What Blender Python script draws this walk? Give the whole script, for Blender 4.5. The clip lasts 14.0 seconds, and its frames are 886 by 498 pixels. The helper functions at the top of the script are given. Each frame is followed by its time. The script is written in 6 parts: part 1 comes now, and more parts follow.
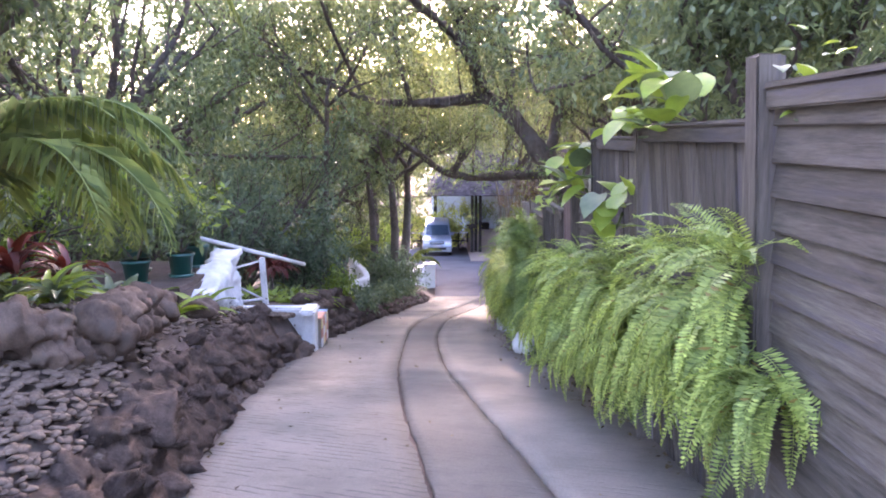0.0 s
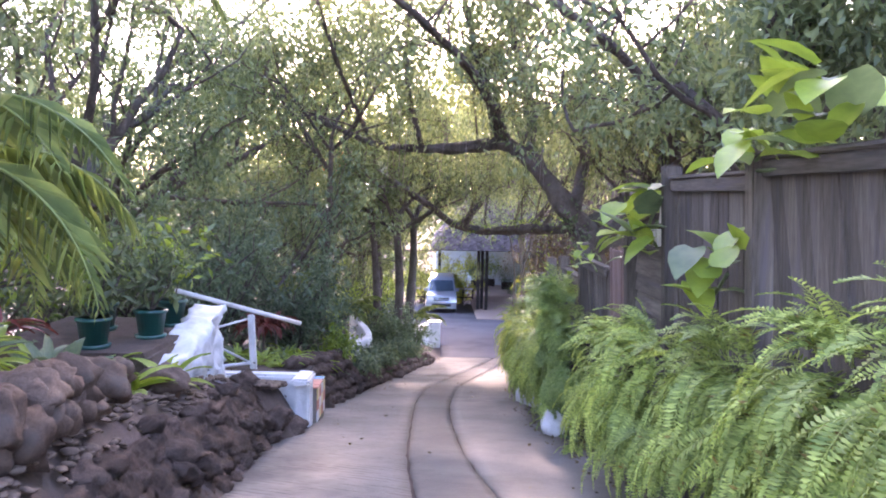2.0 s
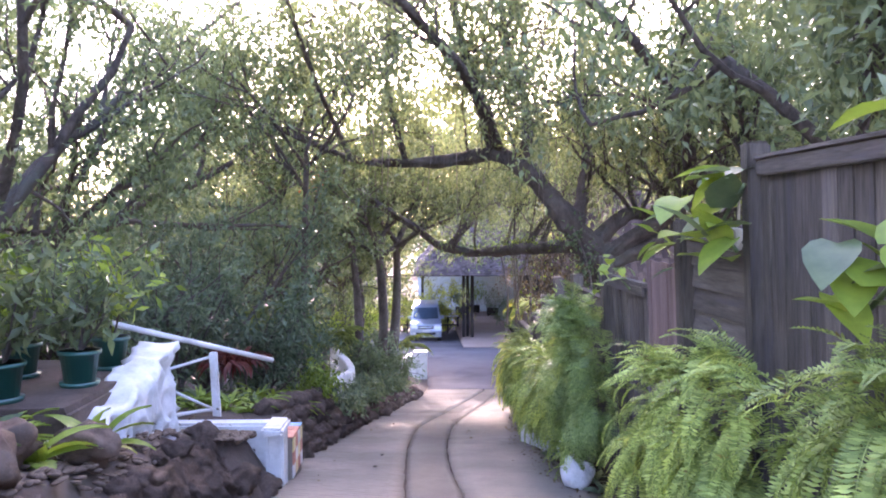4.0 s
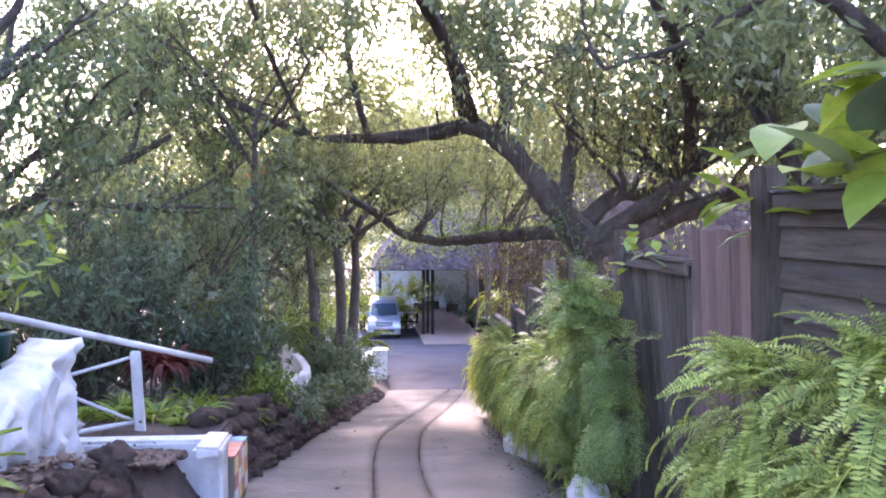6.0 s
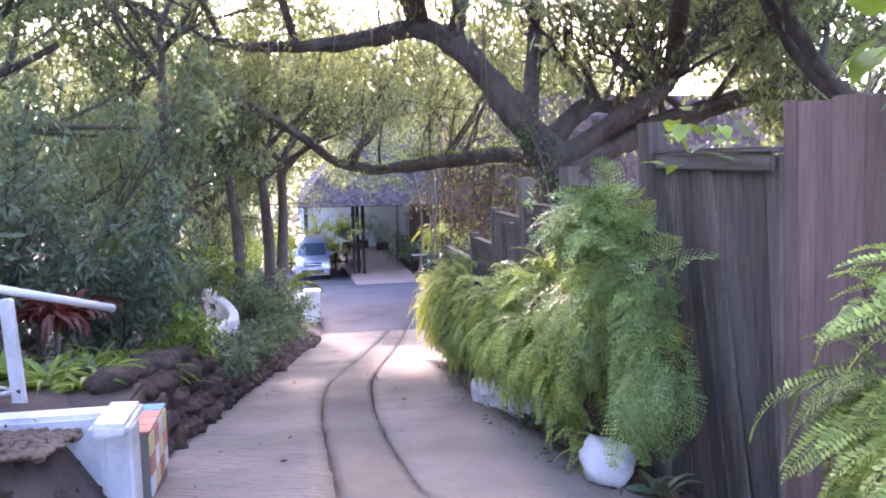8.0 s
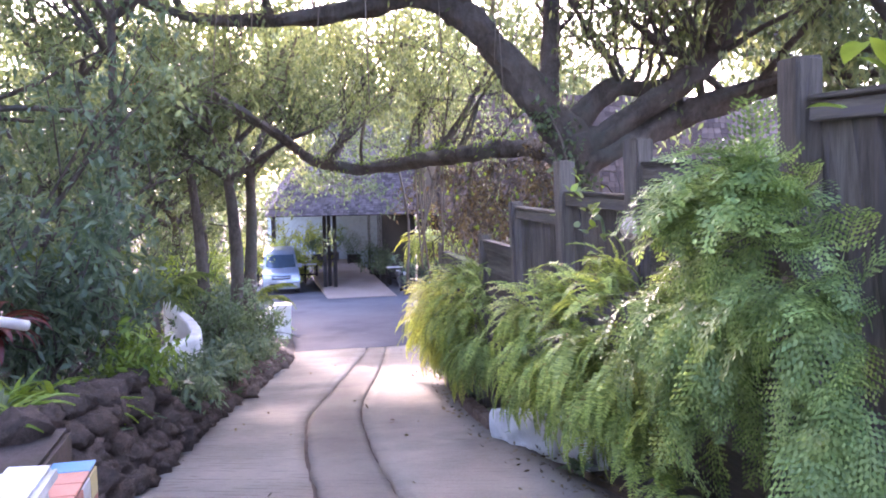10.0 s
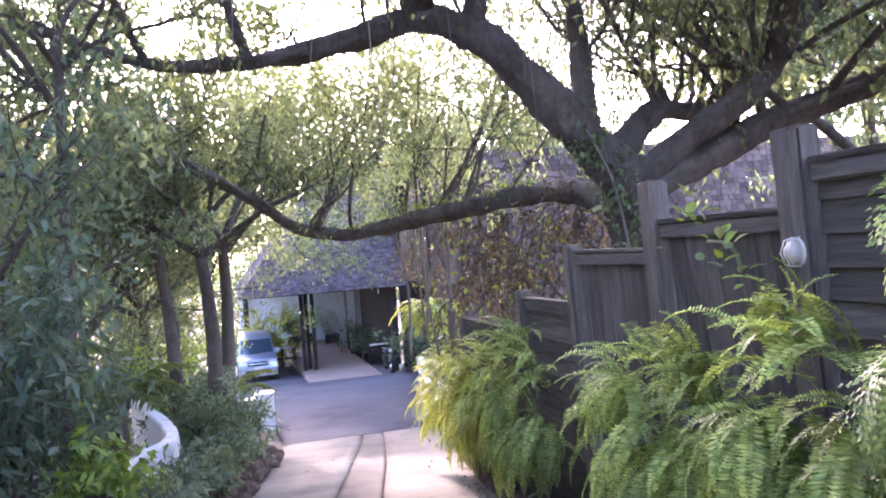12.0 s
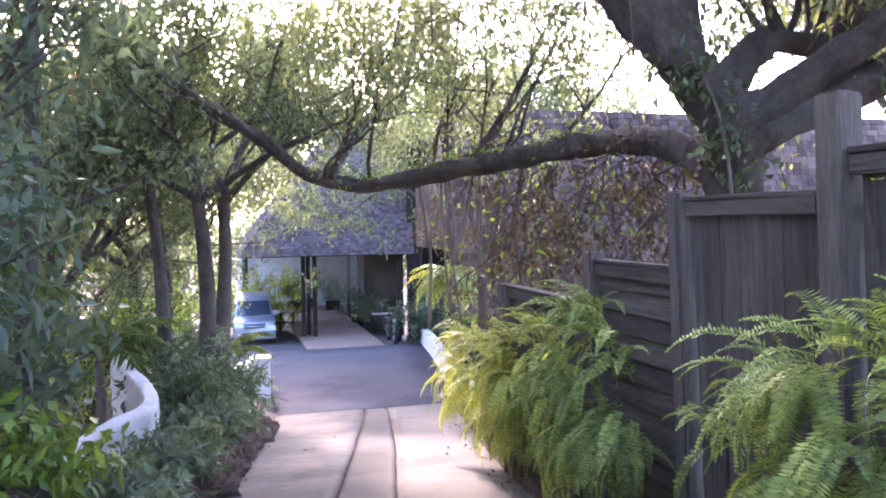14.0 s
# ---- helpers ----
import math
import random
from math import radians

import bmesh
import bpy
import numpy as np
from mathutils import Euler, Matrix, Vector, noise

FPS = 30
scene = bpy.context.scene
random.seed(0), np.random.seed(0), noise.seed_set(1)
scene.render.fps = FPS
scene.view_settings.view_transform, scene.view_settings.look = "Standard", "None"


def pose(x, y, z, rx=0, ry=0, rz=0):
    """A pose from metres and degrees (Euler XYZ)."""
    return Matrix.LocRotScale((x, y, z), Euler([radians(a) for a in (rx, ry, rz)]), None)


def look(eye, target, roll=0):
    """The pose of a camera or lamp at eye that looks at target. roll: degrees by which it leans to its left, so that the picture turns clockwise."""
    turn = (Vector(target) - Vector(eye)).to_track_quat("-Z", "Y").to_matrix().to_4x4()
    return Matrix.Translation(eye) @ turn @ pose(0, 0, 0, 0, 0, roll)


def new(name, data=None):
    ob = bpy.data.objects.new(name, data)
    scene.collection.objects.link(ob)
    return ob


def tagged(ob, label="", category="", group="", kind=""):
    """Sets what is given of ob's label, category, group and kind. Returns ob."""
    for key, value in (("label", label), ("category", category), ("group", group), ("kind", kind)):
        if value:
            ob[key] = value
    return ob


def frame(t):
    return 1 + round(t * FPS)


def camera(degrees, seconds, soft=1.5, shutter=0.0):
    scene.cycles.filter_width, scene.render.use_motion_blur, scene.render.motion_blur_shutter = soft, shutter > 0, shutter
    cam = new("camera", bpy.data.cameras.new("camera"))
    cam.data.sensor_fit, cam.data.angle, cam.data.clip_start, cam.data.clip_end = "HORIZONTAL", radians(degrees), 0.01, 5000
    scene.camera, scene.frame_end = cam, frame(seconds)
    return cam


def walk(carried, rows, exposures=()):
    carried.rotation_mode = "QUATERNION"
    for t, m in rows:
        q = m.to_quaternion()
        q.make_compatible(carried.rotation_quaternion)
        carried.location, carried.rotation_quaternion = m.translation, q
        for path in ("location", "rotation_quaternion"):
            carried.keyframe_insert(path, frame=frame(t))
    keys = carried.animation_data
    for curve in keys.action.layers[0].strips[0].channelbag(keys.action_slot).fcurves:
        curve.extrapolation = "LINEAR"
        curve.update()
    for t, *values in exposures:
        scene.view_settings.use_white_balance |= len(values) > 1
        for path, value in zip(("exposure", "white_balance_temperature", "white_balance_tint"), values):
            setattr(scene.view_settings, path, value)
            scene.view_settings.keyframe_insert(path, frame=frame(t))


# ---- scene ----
cam = camera(58.7, 14.0, 1.9)
METRES, EYE, TILT, LEAN, TURN = 12.0, 1.5, -8.0, 0.0, 0.0
ROWS = [
    (0.0, 0.0, 0.0, 0.0, -0.0, 0.0, -0.0),
    (0.5, -0.0015, 0.0361, 0.0011, -0.4, 1.1, -0.67),
    (1.0, -0.0099, 0.0731, 0.0025, -0.69, 2.97, -0.77),
    (1.5, -0.014, 0.1075, 0.0038, -1.0, 2.98, -1.25),
    (2.0, -0.0205, 0.1388, 0.006, -0.02, 4.01, -1.23),
    (2.5, -0.0281, 0.1723, 0.0078, 0.38, 4.67, 0.83),
    (5.0, -0.0387, 0.3447, 0.0055, -3.52, 6.54, -0.86),
    (5.5, -0.0437, 0.3812, 0.0049, -4.66, 6.54, -0.78),
    (6.0, -0.0515, 0.4159, 0.0034, -4.69, 5.85, 0.57),
    (6.5, -0.0519, 0.4538, 0.0003, -5.74, 4.19, 0.06),
    (7.0, -0.0571, 0.4885, -0.0017, -8.05, 1.82, 0.34),
    (9.5, -0.0818, 0.6701, -0.0056, -11.4, 1.17, 3.1),
    (10.0, -0.0821, 0.707, -0.0081, -12.66, 2.32, 2.37),
    (10.5, -0.0871, 0.7474, -0.0089, -13.5, 2.37, 2.17),
    (11.0, -0.0898, 0.786, -0.0082, -14.74, 1.09, 3.18),
    (11.5, -0.0934, 0.8218, -0.0078, -15.04, 2.99, 2.4),
    (12.0, -0.1002, 0.8536, -0.0074, -14.61, 7.58, 6.3),
    (12.5, -0.0962, 0.8884, -0.0096, -16.42, 7.44, 5.51),
    (13.0, -0.0984, 0.9235, -0.01, -17.48, 7.16, 6.54),
    (13.5, -0.0972, 0.9555, -0.0091, -18.0, 6.05, 5.06),
    (14.0, -0.0989, 0.9907, -0.0088, -14.93, 5.76, 2.8),
]
walk(cam, [(t, pose(0, 0, EYE, TILT, LEAN, TURN) @ pose(METRES * x, METRES * y, METRES * z, 90 + pitch, roll, yaw)) for t, x, y, z, yaw, pitch, roll in ROWS],
     exposures=[(0.0, 4.04, 6250, 40), (6.0, 4.08, 6000, 42), (7.0, 4.2, 6000, 42), (10.5, 4.36, 5950, 41), (12.0, 4.2, 5870, 40), (14.0, 4.13, 5870, 39)])

# ---- world and light ----
SUN_EL, SUN_AZ = radians(21), radians(-2)
world = bpy.data.worlds.new("world")
scene.world = world
world.use_nodes = True
wn = world.node_tree
sky = wn.nodes.new("ShaderNodeTexSky")
sky.sky_type, sky.sun_disc = "NISHITA", False
sky.sun_elevation, sky.sun_rotation = SUN_EL, -SUN_AZ
sky.air_density, sky.dust_density = 1.0, 2.2
background = wn.nodes["Background"]
wn.links.new(sky.outputs[0], background.inputs[0])
background.inputs[1].default_value = 0.15
sun = new("sun", bpy.data.lights.new("sun", "SUN"))
sun.data.energy, sun.data.angle, sun.data.color = 1.35, radians(3.0), (1.0, 0.86, 0.7)
to_sun = Vector((math.sin(SUN_AZ) * math.cos(SUN_EL), math.cos(SUN_AZ) * math.cos(SUN_EL), math.sin(SUN_EL)))
sun.matrix_world = look((0, 60, 40), Vector((0, 60, 40)) - to_sun)


# ---- materials ----
def node_material(name):
    m = bpy.data.materials.new(name)
    m.use_nodes = True
    t = m.node_tree
    return m, t, t.nodes["Principled BSDF"]


def ramp(t, stops):
    r = t.nodes.new("ShaderNodeValToRGB")
    els = r.color_ramp.elements
    while len(els) < len(stops):
        els.new(0.5)
    for e, (p, c) in zip(els, stops):
        e.position, e.color = p, (*c, 1)
    return r


def coords(t, scale=(1, 1, 1), space="Object"):
    tc, mp = t.nodes.new("ShaderNodeTexCoord"), t.nodes.new("ShaderNodeMapping")
    mp.inputs["Scale"].default_value = scale
    t.links.new(tc.outputs[space], mp.inputs[0])
    return mp


def noise_node(t, vec, scale, detail=6, rough=0.6):
    n = t.nodes.new("ShaderNodeTexNoise")
    n.inputs["Scale"].default_value, n.inputs["Detail"].default_value, n.inputs["Roughness"].default_value = scale, detail, rough
    t.links.new(vec.outputs[0], n.inputs["Vector"])
    return n


def mixed(t, a, b, fac, mode="MIX"):
    m = t.nodes.new("ShaderNodeMix")
    m.data_type, m.blend_type = "RGBA", mode
    for sock, v in ((0, fac), (6, a), (7, b)):
        if hasattr(v, "outputs"):
            t.links.new(v.outputs[2 if v.bl_idname == "ShaderNodeMix" else 0], m.inputs[sock])
        elif hasattr(v, "is_linked"):
            t.links.new(v, m.inputs[sock])
        else:
            m.inputs[sock].default_value = v if sock == 0 else (*v, 1)
    return m


def rough_surface(name, dark, light, scale=3, fine=40, rough=0.85, bump=0.3, stain=None, stretch=(1, 1, 1), vary=0.0, metal=0.0, dist=0.02, gloss=0.2):
    """Two scales of colour and relief; stain: a third colour in blotches; vary: brightness by object."""
    m, t, p = node_material(name)
    vec = coords(t, stretch)
    big, small = noise_node(t, vec, scale, 4), noise_node(t, vec, fine, 8, 0.7)
    base = mixed(t, ramp_of(t, big, dark, light), ramp_of(t, small, dark, light), 0.45)
    if stain:
        blot = noise_node(t, vec, scale * 0.45, 5, 0.65)
        r = ramp(t, [(0.52, (0, 0, 0)), (0.66, (1, 1, 1))])
        t.links.new(blot.outputs[0], r.inputs[0])
        base = mixed(t, base, stain, r.outputs[0])
    if vary:
        info = t.nodes.new("ShaderNodeObjectInfo")
        r = ramp(t, [(0, (1 - vary,) * 3), (1, (1 + vary * 0.6,) * 3)])
        t.links.new(info.outputs["Random"], r.inputs[0])
        base = mixed(t, base, r.outputs[0], 1.0, "MULTIPLY")
    t.links.new(base.outputs[2], p.inputs["Base Color"])
    p.inputs["Roughness"].default_value, p.inputs["Metallic"].default_value = rough, metal
    p.inputs["Specular IOR Level"].default_value = gloss
    b = t.nodes.new("ShaderNodeBump")
    b.inputs["Strength"].default_value, b.inputs["Distance"].default_value = bump, dist
    both = mixed(t, big, small, 0.6)
    t.links.new(both.outputs[2], b.inputs["Height"])
    t.links.new(b.outputs[0], p.inputs["Normal"])
    return m


def ramp_of(t, src, dark, light, lo=0.32, hi=0.68):
    r = ramp(t, [(lo, dark), (hi, light)])
    t.links.new(src.outputs[0], r.inputs[0])
    return r


def leaf_material(name, dark, light, gloss=0.45, through_light=0.35, accent=None, plant=(0.7, 1.15), clump=9, depth=0.76):
    """Leaf blades: colour by leaf and by plant, some light passing through."""
    m, t, p = node_material(name)
    geo, info = t.nodes.new("ShaderNodeNewGeometry"), t.nodes.new("ShaderNodeObjectInfo")
    stops = [(0.0, dark), (0.7, light)] + ([(0.97, light), (0.985, accent)] if accent else [])
    r = ramp(t, stops)
    t.links.new(geo.outputs["Random Per Island"], r.inputs[0])
    r2 = ramp(t, [(0, (plant[0], plant[0] * 1.07, plant[0])), (1, (plant[1], plant[1] * 0.96, plant[1] * 0.87))])
    t.links.new(info.outputs["Random"], r2.inputs[0])
    col = mixed(t, r, r2, 1.0, "MULTIPLY")
    vec = coords(t)
    n = noise_node(t, vec, clump, 3)
    r3 = ramp_of(t, n, (depth, depth * 1.05, depth), (1.12, 1.1, 1.0))
    col = mixed(t, col, r3, 1.0, "MULTIPLY")
    t.links.new(col.outputs[2], p.inputs["Base Color"])
    p.inputs["Roughness"].default_value = gloss
    tr, mx = t.nodes.new("ShaderNodeBsdfTranslucent"), t.nodes.new("ShaderNodeMixShader")
    warm = mixed(t, col, (1.0, 0.98, 0.66), 1.0, "MULTIPLY")
    t.links.new(warm.outputs[2], tr.inputs[0])
    mx.inputs[0].default_value = through_light
    t.links.new(p.outputs[0], mx.inputs[1])
    t.links.new(tr.outputs[0], mx.inputs[2])
    t.links.new(mx.outputs[0], t.nodes["Material Output"].inputs[0])
    return m


def plain(name, colour, rough=0.5, metal=0.0, coat=0.0, wear=0.12):
    m, t, p = node_material(name)
    vec = coords(t)
    n = noise_node(t, vec, 6, 6)
    c = ramp_of(t, n, tuple(v * (1 - wear) for v in colour), tuple(min(1, v * (1 + wear)) for v in colour))
    t.links.new(c.outputs[0], p.inputs["Base Color"])
    p.inputs["Roughness"].default_value, p.inputs["Metallic"].default_value, p.inputs["Coat Weight"].default_value = rough, metal, coat
    return m


def concrete_material(name, dark, light, stain, grooves=0.5):
    """Old brushed concrete: blotches, fine grit, broken slanting grooves that hold dirt."""
    m = rough_surface(name, dark, light, 0.9, 55, 0.9, 0.35, stain, gloss=0.05)
    t = m.node_tree
    p = t.nodes["Principled BSDF"]
    base, old = p.inputs["Base Color"].links[0].from_node, p.inputs["Normal"].links[0].from_node
    vec = coords(t, (1, 1, 1))
    vec.inputs["Rotation"].default_value = (0, 0, radians(24))
    w = t.nodes.new("ShaderNodeTexWave")
    w.bands_direction = "Y"
    for key, v in (("Scale", 3.4), ("Distortion", 2.2), ("Detail", 3), ("Detail Scale", 1.6)):
        w.inputs[key].default_value = v
    t.links.new(vec.outputs[0], w.inputs["Vector"])
    groove = ramp(t, [(0.0, (1, 1, 1)), (0.22, (0, 0, 0))])
    t.links.new(w.outputs["Fac"], groove.inputs[0])
    gaps = coords(t, (2.2, 7, 1))
    gaps.inputs["Rotation"].default_value = (0, 0, radians(24))
    broken = ramp(t, [(0.47, (0, 0, 0)), (0.56, (1, 1, 1))])
    t.links.new(noise_node(t, gaps, 1.0, 3, 0.6).outputs[0], broken.inputs[0])
    cut = mixed(t, groove, broken, 1.0, "MULTIPLY")
    amount = mixed(t, cut, (grooves,) * 3, 1.0, "MULTIPLY")
    col = mixed(t, base, tuple(v * 0.45 for v in dark), amount)
    t.links.new(col.outputs[2], p.inputs["Base Color"])
    b = t.nodes.new("ShaderNodeBump")
    b.invert = True
    b.inputs["Strength"].default_value, b.inputs["Distance"].default_value = 0.5, 0.015
    t.links.new(cut.outputs[2], b.inputs["Height"])
    t.links.new(old.outputs[0], b.inputs["Normal"])
    t.links.new(b.outputs[0], p.inputs["Normal"])
    return m


CONCRETE = concrete_material("drive_concrete", (0.14, 0.123, 0.102), (0.285, 0.25, 0.206), (0.13, 0.116, 0.097))
CONCRETE_MID = concrete_material("strip_concrete", (0.11, 0.098, 0.084), (0.205, 0.182, 0.154), (0.096, 0.087, 0.076), 0.12)
CONCRETE_SMOOTH = concrete_material("smooth_concrete", (0.15, 0.132, 0.11), (0.295, 0.26, 0.216), (0.14, 0.124, 0.104), 0.1)
ASPHALT = rough_surface("court_paving", (0.085, 0.082, 0.092), (0.14, 0.134, 0.148), 0.5, 60, 0.95, 0.2, (0.07, 0.068, 0.075), gloss=0.05)
BRICKPAVE = rough_surface("ramp_paving", (0.27, 0.2, 0.17), (0.38, 0.29, 0.25), 1.2, 30, 0.75, 0.3)
SOIL = rough_surface("soil", (0.05, 0.037, 0.03), (0.15, 0.11, 0.09), 3, 30, 0.95, 0.8, (0.09, 0.07, 0.05))
LAVA = rough_surface("lava_rock", (0.048, 0.034, 0.026), (0.19, 0.13, 0.1), 4, 22, 0.92, 1.0, (0.08, 0.058, 0.046), vary=0.35, dist=0.05)
BANK_EARTH = rough_surface("bank_earth", (0.032, 0.022, 0.017), (0.165, 0.112, 0.082), 6, 38, 0.95, 1.0, (0.06, 0.046, 0.04), dist=0.06)
STONE = rough_surface("field_stone", (0.06, 0.04, 0.029), (0.19, 0.13, 0.095), 4, 30, 0.85, 0.8, (0.11, 0.085, 0.068), vary=0.3)
PEBBLE = rough_surface("pebble", (0.1, 0.085, 0.08), (0.26, 0.2, 0.18), 6, 40, 0.8, 0.4, vary=0.4)
WHITE = rough_surface("white_paint", (0.52, 0.51, 0.5), (0.72, 0.71, 0.69), 4, 30, 0.6, 0.3, (0.42, 0.41, 0.38))
WOOD = rough_surface("weathered_wood", (0.046, 0.038, 0.031), (0.165, 0.138, 0.114), 3, 9, 0.8, 0.5, (0.1, 0.085, 0.085), stretch=(9, 9, 0.7), vary=0.35)
WOOD_H = rough_surface("weathered_wood_across", (0.046, 0.038, 0.031), (0.165, 0.138, 0.113), 3, 9, 0.8, 0.5, (0.1, 0.085, 0.085), stretch=(9, 0.7, 9), vary=0.3)
WOOD_BROWN = rough_surface("brown_wood", (0.13, 0.085, 0.075), (0.25, 0.17, 0.15), 3, 9, 0.75, 0.5, stretch=(9, 9, 0.7), vary=0.2)
BARK = rough_surface("bark", (0.036, 0.029, 0.025), (0.165, 0.136, 0.116), 3, 18, 0.95, 1.0, (0.1, 0.1, 0.085), stretch=(1, 1, 0.6), dist=0.08)
BARK_PALE = rough_surface("pale_bark", (0.1, 0.085, 0.07), (0.24, 0.2, 0.17), 3, 14, 0.95, 0.8, stretch=(1, 1, 0.5), dist=0.03)
def shingle_material(name, dark, light, stain):
    """Split wooden shingles: each one its own tone."""
    m = rough_surface(name, dark, light, 1.2, 20, 0.9, 0.5, stain, vary=0.3, gloss=0.1)
    t = m.node_tree
    isle = t.nodes.new("ShaderNodeNewGeometry")
    tone = ramp(t, [(0, (0.55, 0.52, 0.52)), (1, (1.25, 1.2, 1.16))])
    t.links.new(isle.outputs["Random Per Island"], tone.inputs[0])
    p = t.nodes["Principled BSDF"]
    shade = mixed(t, p.inputs["Base Color"].links[0].from_node, tone, 1.0, "MULTIPLY")
    t.links.new(shade.outputs[2], p.inputs["Base Color"])
    return m


SHINGLE = shingle_material("shingle_wood", (0.085, 0.072, 0.078), (0.175, 0.15, 0.158), (0.1, 0.088, 0.088))
# House shingles: weathered brown, with the shade they lie in darkening the colour.
SHINGLE_BROWN_SHADED = shingle_material("brown_shaded_shingle_wood", (0.072, 0.052, 0.045), (0.155, 0.117, 0.101), (0.09, 0.068, 0.06))
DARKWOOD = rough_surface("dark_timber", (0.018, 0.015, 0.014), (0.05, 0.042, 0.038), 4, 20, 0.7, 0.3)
LEAF = leaf_material("tree_leaf", (0.09, 0.13, 0.08), (0.2, 0.255, 0.15), 0.4, 0.5)
LEAF_DARK = leaf_material("dark_leaf", (0.085, 0.13, 0.1), (0.185, 0.25, 0.18), 0.33, 0.5)
LEAF_FINE = leaf_material("fine_leaf", (0.11, 0.138, 0.08), (0.225, 0.265, 0.15), 0.45, 0.55)
LEAF_LIME = leaf_material("lime_leaf", (0.12, 0.2, 0.03), (0.32, 0.42, 0.07), 0.4, 0.4)
LEAF_DRY = leaf_material("dry_leaf", (0.06, 0.038, 0.026), (0.16, 0.115, 0.06), 0.6, 0.3)
LEAF_RED = leaf_material("red_leaf", (0.07, 0.014, 0.014), (0.19, 0.035, 0.028), 0.4, 0.3)
# Ferns: random tone, its low depth value painting in the shade between fronds.
FERN = leaf_material("fern_green", (0.2, 0.29, 0.075), (0.5, 0.61, 0.19), 0.5, 0.45, (0.3, 0.22, 0.06), (0.5, 1.3), 3, 0.6)
FERN_LACE = leaf_material("fern_lace", (0.2, 0.32, 0.1), (0.46, 0.6, 0.22), 0.5, 0.45, None, (0.5, 1.15), 3, 0.6)
FERN_LIME = leaf_material("fern_lime", (0.28, 0.34, 0.07), (0.6, 0.64, 0.16), 0.5, 0.42, (0.36, 0.28, 0.06), (0.5, 1.2), 3, 0.6)
PALM = leaf_material("palm_green", (0.1, 0.145, 0.05), (0.25, 0.3, 0.1), 0.35, 0.45)
PAINT_SILVER = plain("silver_paint", (0.36, 0.41, 0.5), 0.3, 0.55, 0.6, 0.04)
RUBBER = plain("rubber", (0.02, 0.02, 0.022), 0.8)
BLACK = plain("black_plastic", (0.018, 0.018, 0.02), 0.45)
CHROME = plain("chrome", (0.7, 0.7, 0.72), 0.2, 1.0)
WINDOW = plain("tinted_glass", (0.045, 0.07, 0.1), 0.06, 0.0, 0.5)
LENS = plain("lamp_lens", (0.75, 0.76, 0.76), 0.12, 0.2, 0.6)
TILE = rough_surface("red_tile", (0.42, 0.16, 0.11), (0.58, 0.26, 0.19), 4, 30, 0.55, 0.2, vary=0.2)
TILE_YELLOW = plain("yellow_tile", (0.6, 0.48, 0.2), 0.4)
TILE_BLUE = plain("blue_tile", (0.08, 0.28, 0.5), 0.35)
POT_GREEN = plain("green_pot", (0.012, 0.075, 0.06), 0.35, 0.0, 0.3)
WALL_PALE = plain("pale_wall", (0.55, 0.62, 0.66), 0.8)
FROSTED = plain("frosted_glass", (0.6, 0.52, 0.42), 0.25, 0.0, 0.4)
CREAM = plain("cream_plastic", (0.62, 0.55, 0.45), 0.4)


# ---- helpers of this scene ----
def mesh_of(name, verts, faces, smooth=False):
    me = bpy.data.meshes.new(name)
    me.from_pydata(verts, [], faces)
    if smooth:
        me.shade_smooth()
    return me


def thing(name, at, label, category, group="", kind=""):
    ob = new(name)
    ob.location = at
    ob.empty_display_size = 0.1
    return tagged(ob, label, category, group, kind)


def part(name, geo, material, parent=None, label=""):
    """Links a bmesh or mesh, given in world places, as one mesh object under a thing or part."""
    if isinstance(geo, bmesh.types.BMesh):
        me = bpy.data.meshes.new(name)
        geo.to_mesh(me)
        geo.free()
    else:
        me = geo
    if material and not me.materials:
        me.materials.append(material)
    ob = new(name, me)
    if parent:
        ob.parent = parent
        if parent.type == "EMPTY":
            ob.matrix_parent_inverse = Matrix.Translation(-parent.location)
    return tagged(ob, label) if label else ob


def solid(name, geo, material, label, category, group="", kind=""):
    return tagged(part(name, geo, material), label, category, group, kind)


def box_bm(lo, hi, bevel=0.01, bm=None, turn=None, wobble=0.0):
    """A bevelled block between two corners."""
    one = bmesh.new()
    bmesh.ops.create_cube(one, size=1)
    size = [h - l for l, h in zip(lo, hi)]
    mid = [(h + l) / 2 for l, h in zip(lo, hi)]
    for v in one.verts:
        v.co = Vector([c * s for c, s in zip(v.co, size)])
    if bevel:
        bmesh.ops.bevel(one, geom=one.edges[:], offset=min(bevel, min(size) * 0.3), segments=2, affect="EDGES")
    if wobble:
        for v in one.verts:
            v.co += Vector([random.uniform(-wobble, wobble) for _ in range(3)])
    mt = Matrix.Translation(mid) @ (turn or Matrix.Identity(4))
    bmesh.ops.transform(one, matrix=mt, verts=one.verts)
    if bm is None:
        return one
    tmp = bpy.data.meshes.new("tmp")
    one.to_mesh(tmp)
    one.free()
    bm.from_mesh(tmp)
    bpy.data.meshes.remove(tmp)
    return bm


def smooth_line(pts, n):
    """A Catmull-Rom line of n points per stretch through pts."""
    pts = [Vector(p) for p in pts]
    out = []
    for i in range(len(pts) - 1):
        a, b, c, d = pts[max(i - 1, 0)], pts[i], pts[i + 1], pts[min(i + 2, len(pts) - 1)]
        for k in range(n):
            u = k / n
            out.append(0.5 * (2 * b + (c - a) * u + (2 * a - 5 * b + 4 * c - d) * u * u + (3 * b - a - 3 * c + d) * u ** 3))
    return out + [pts[-1]]


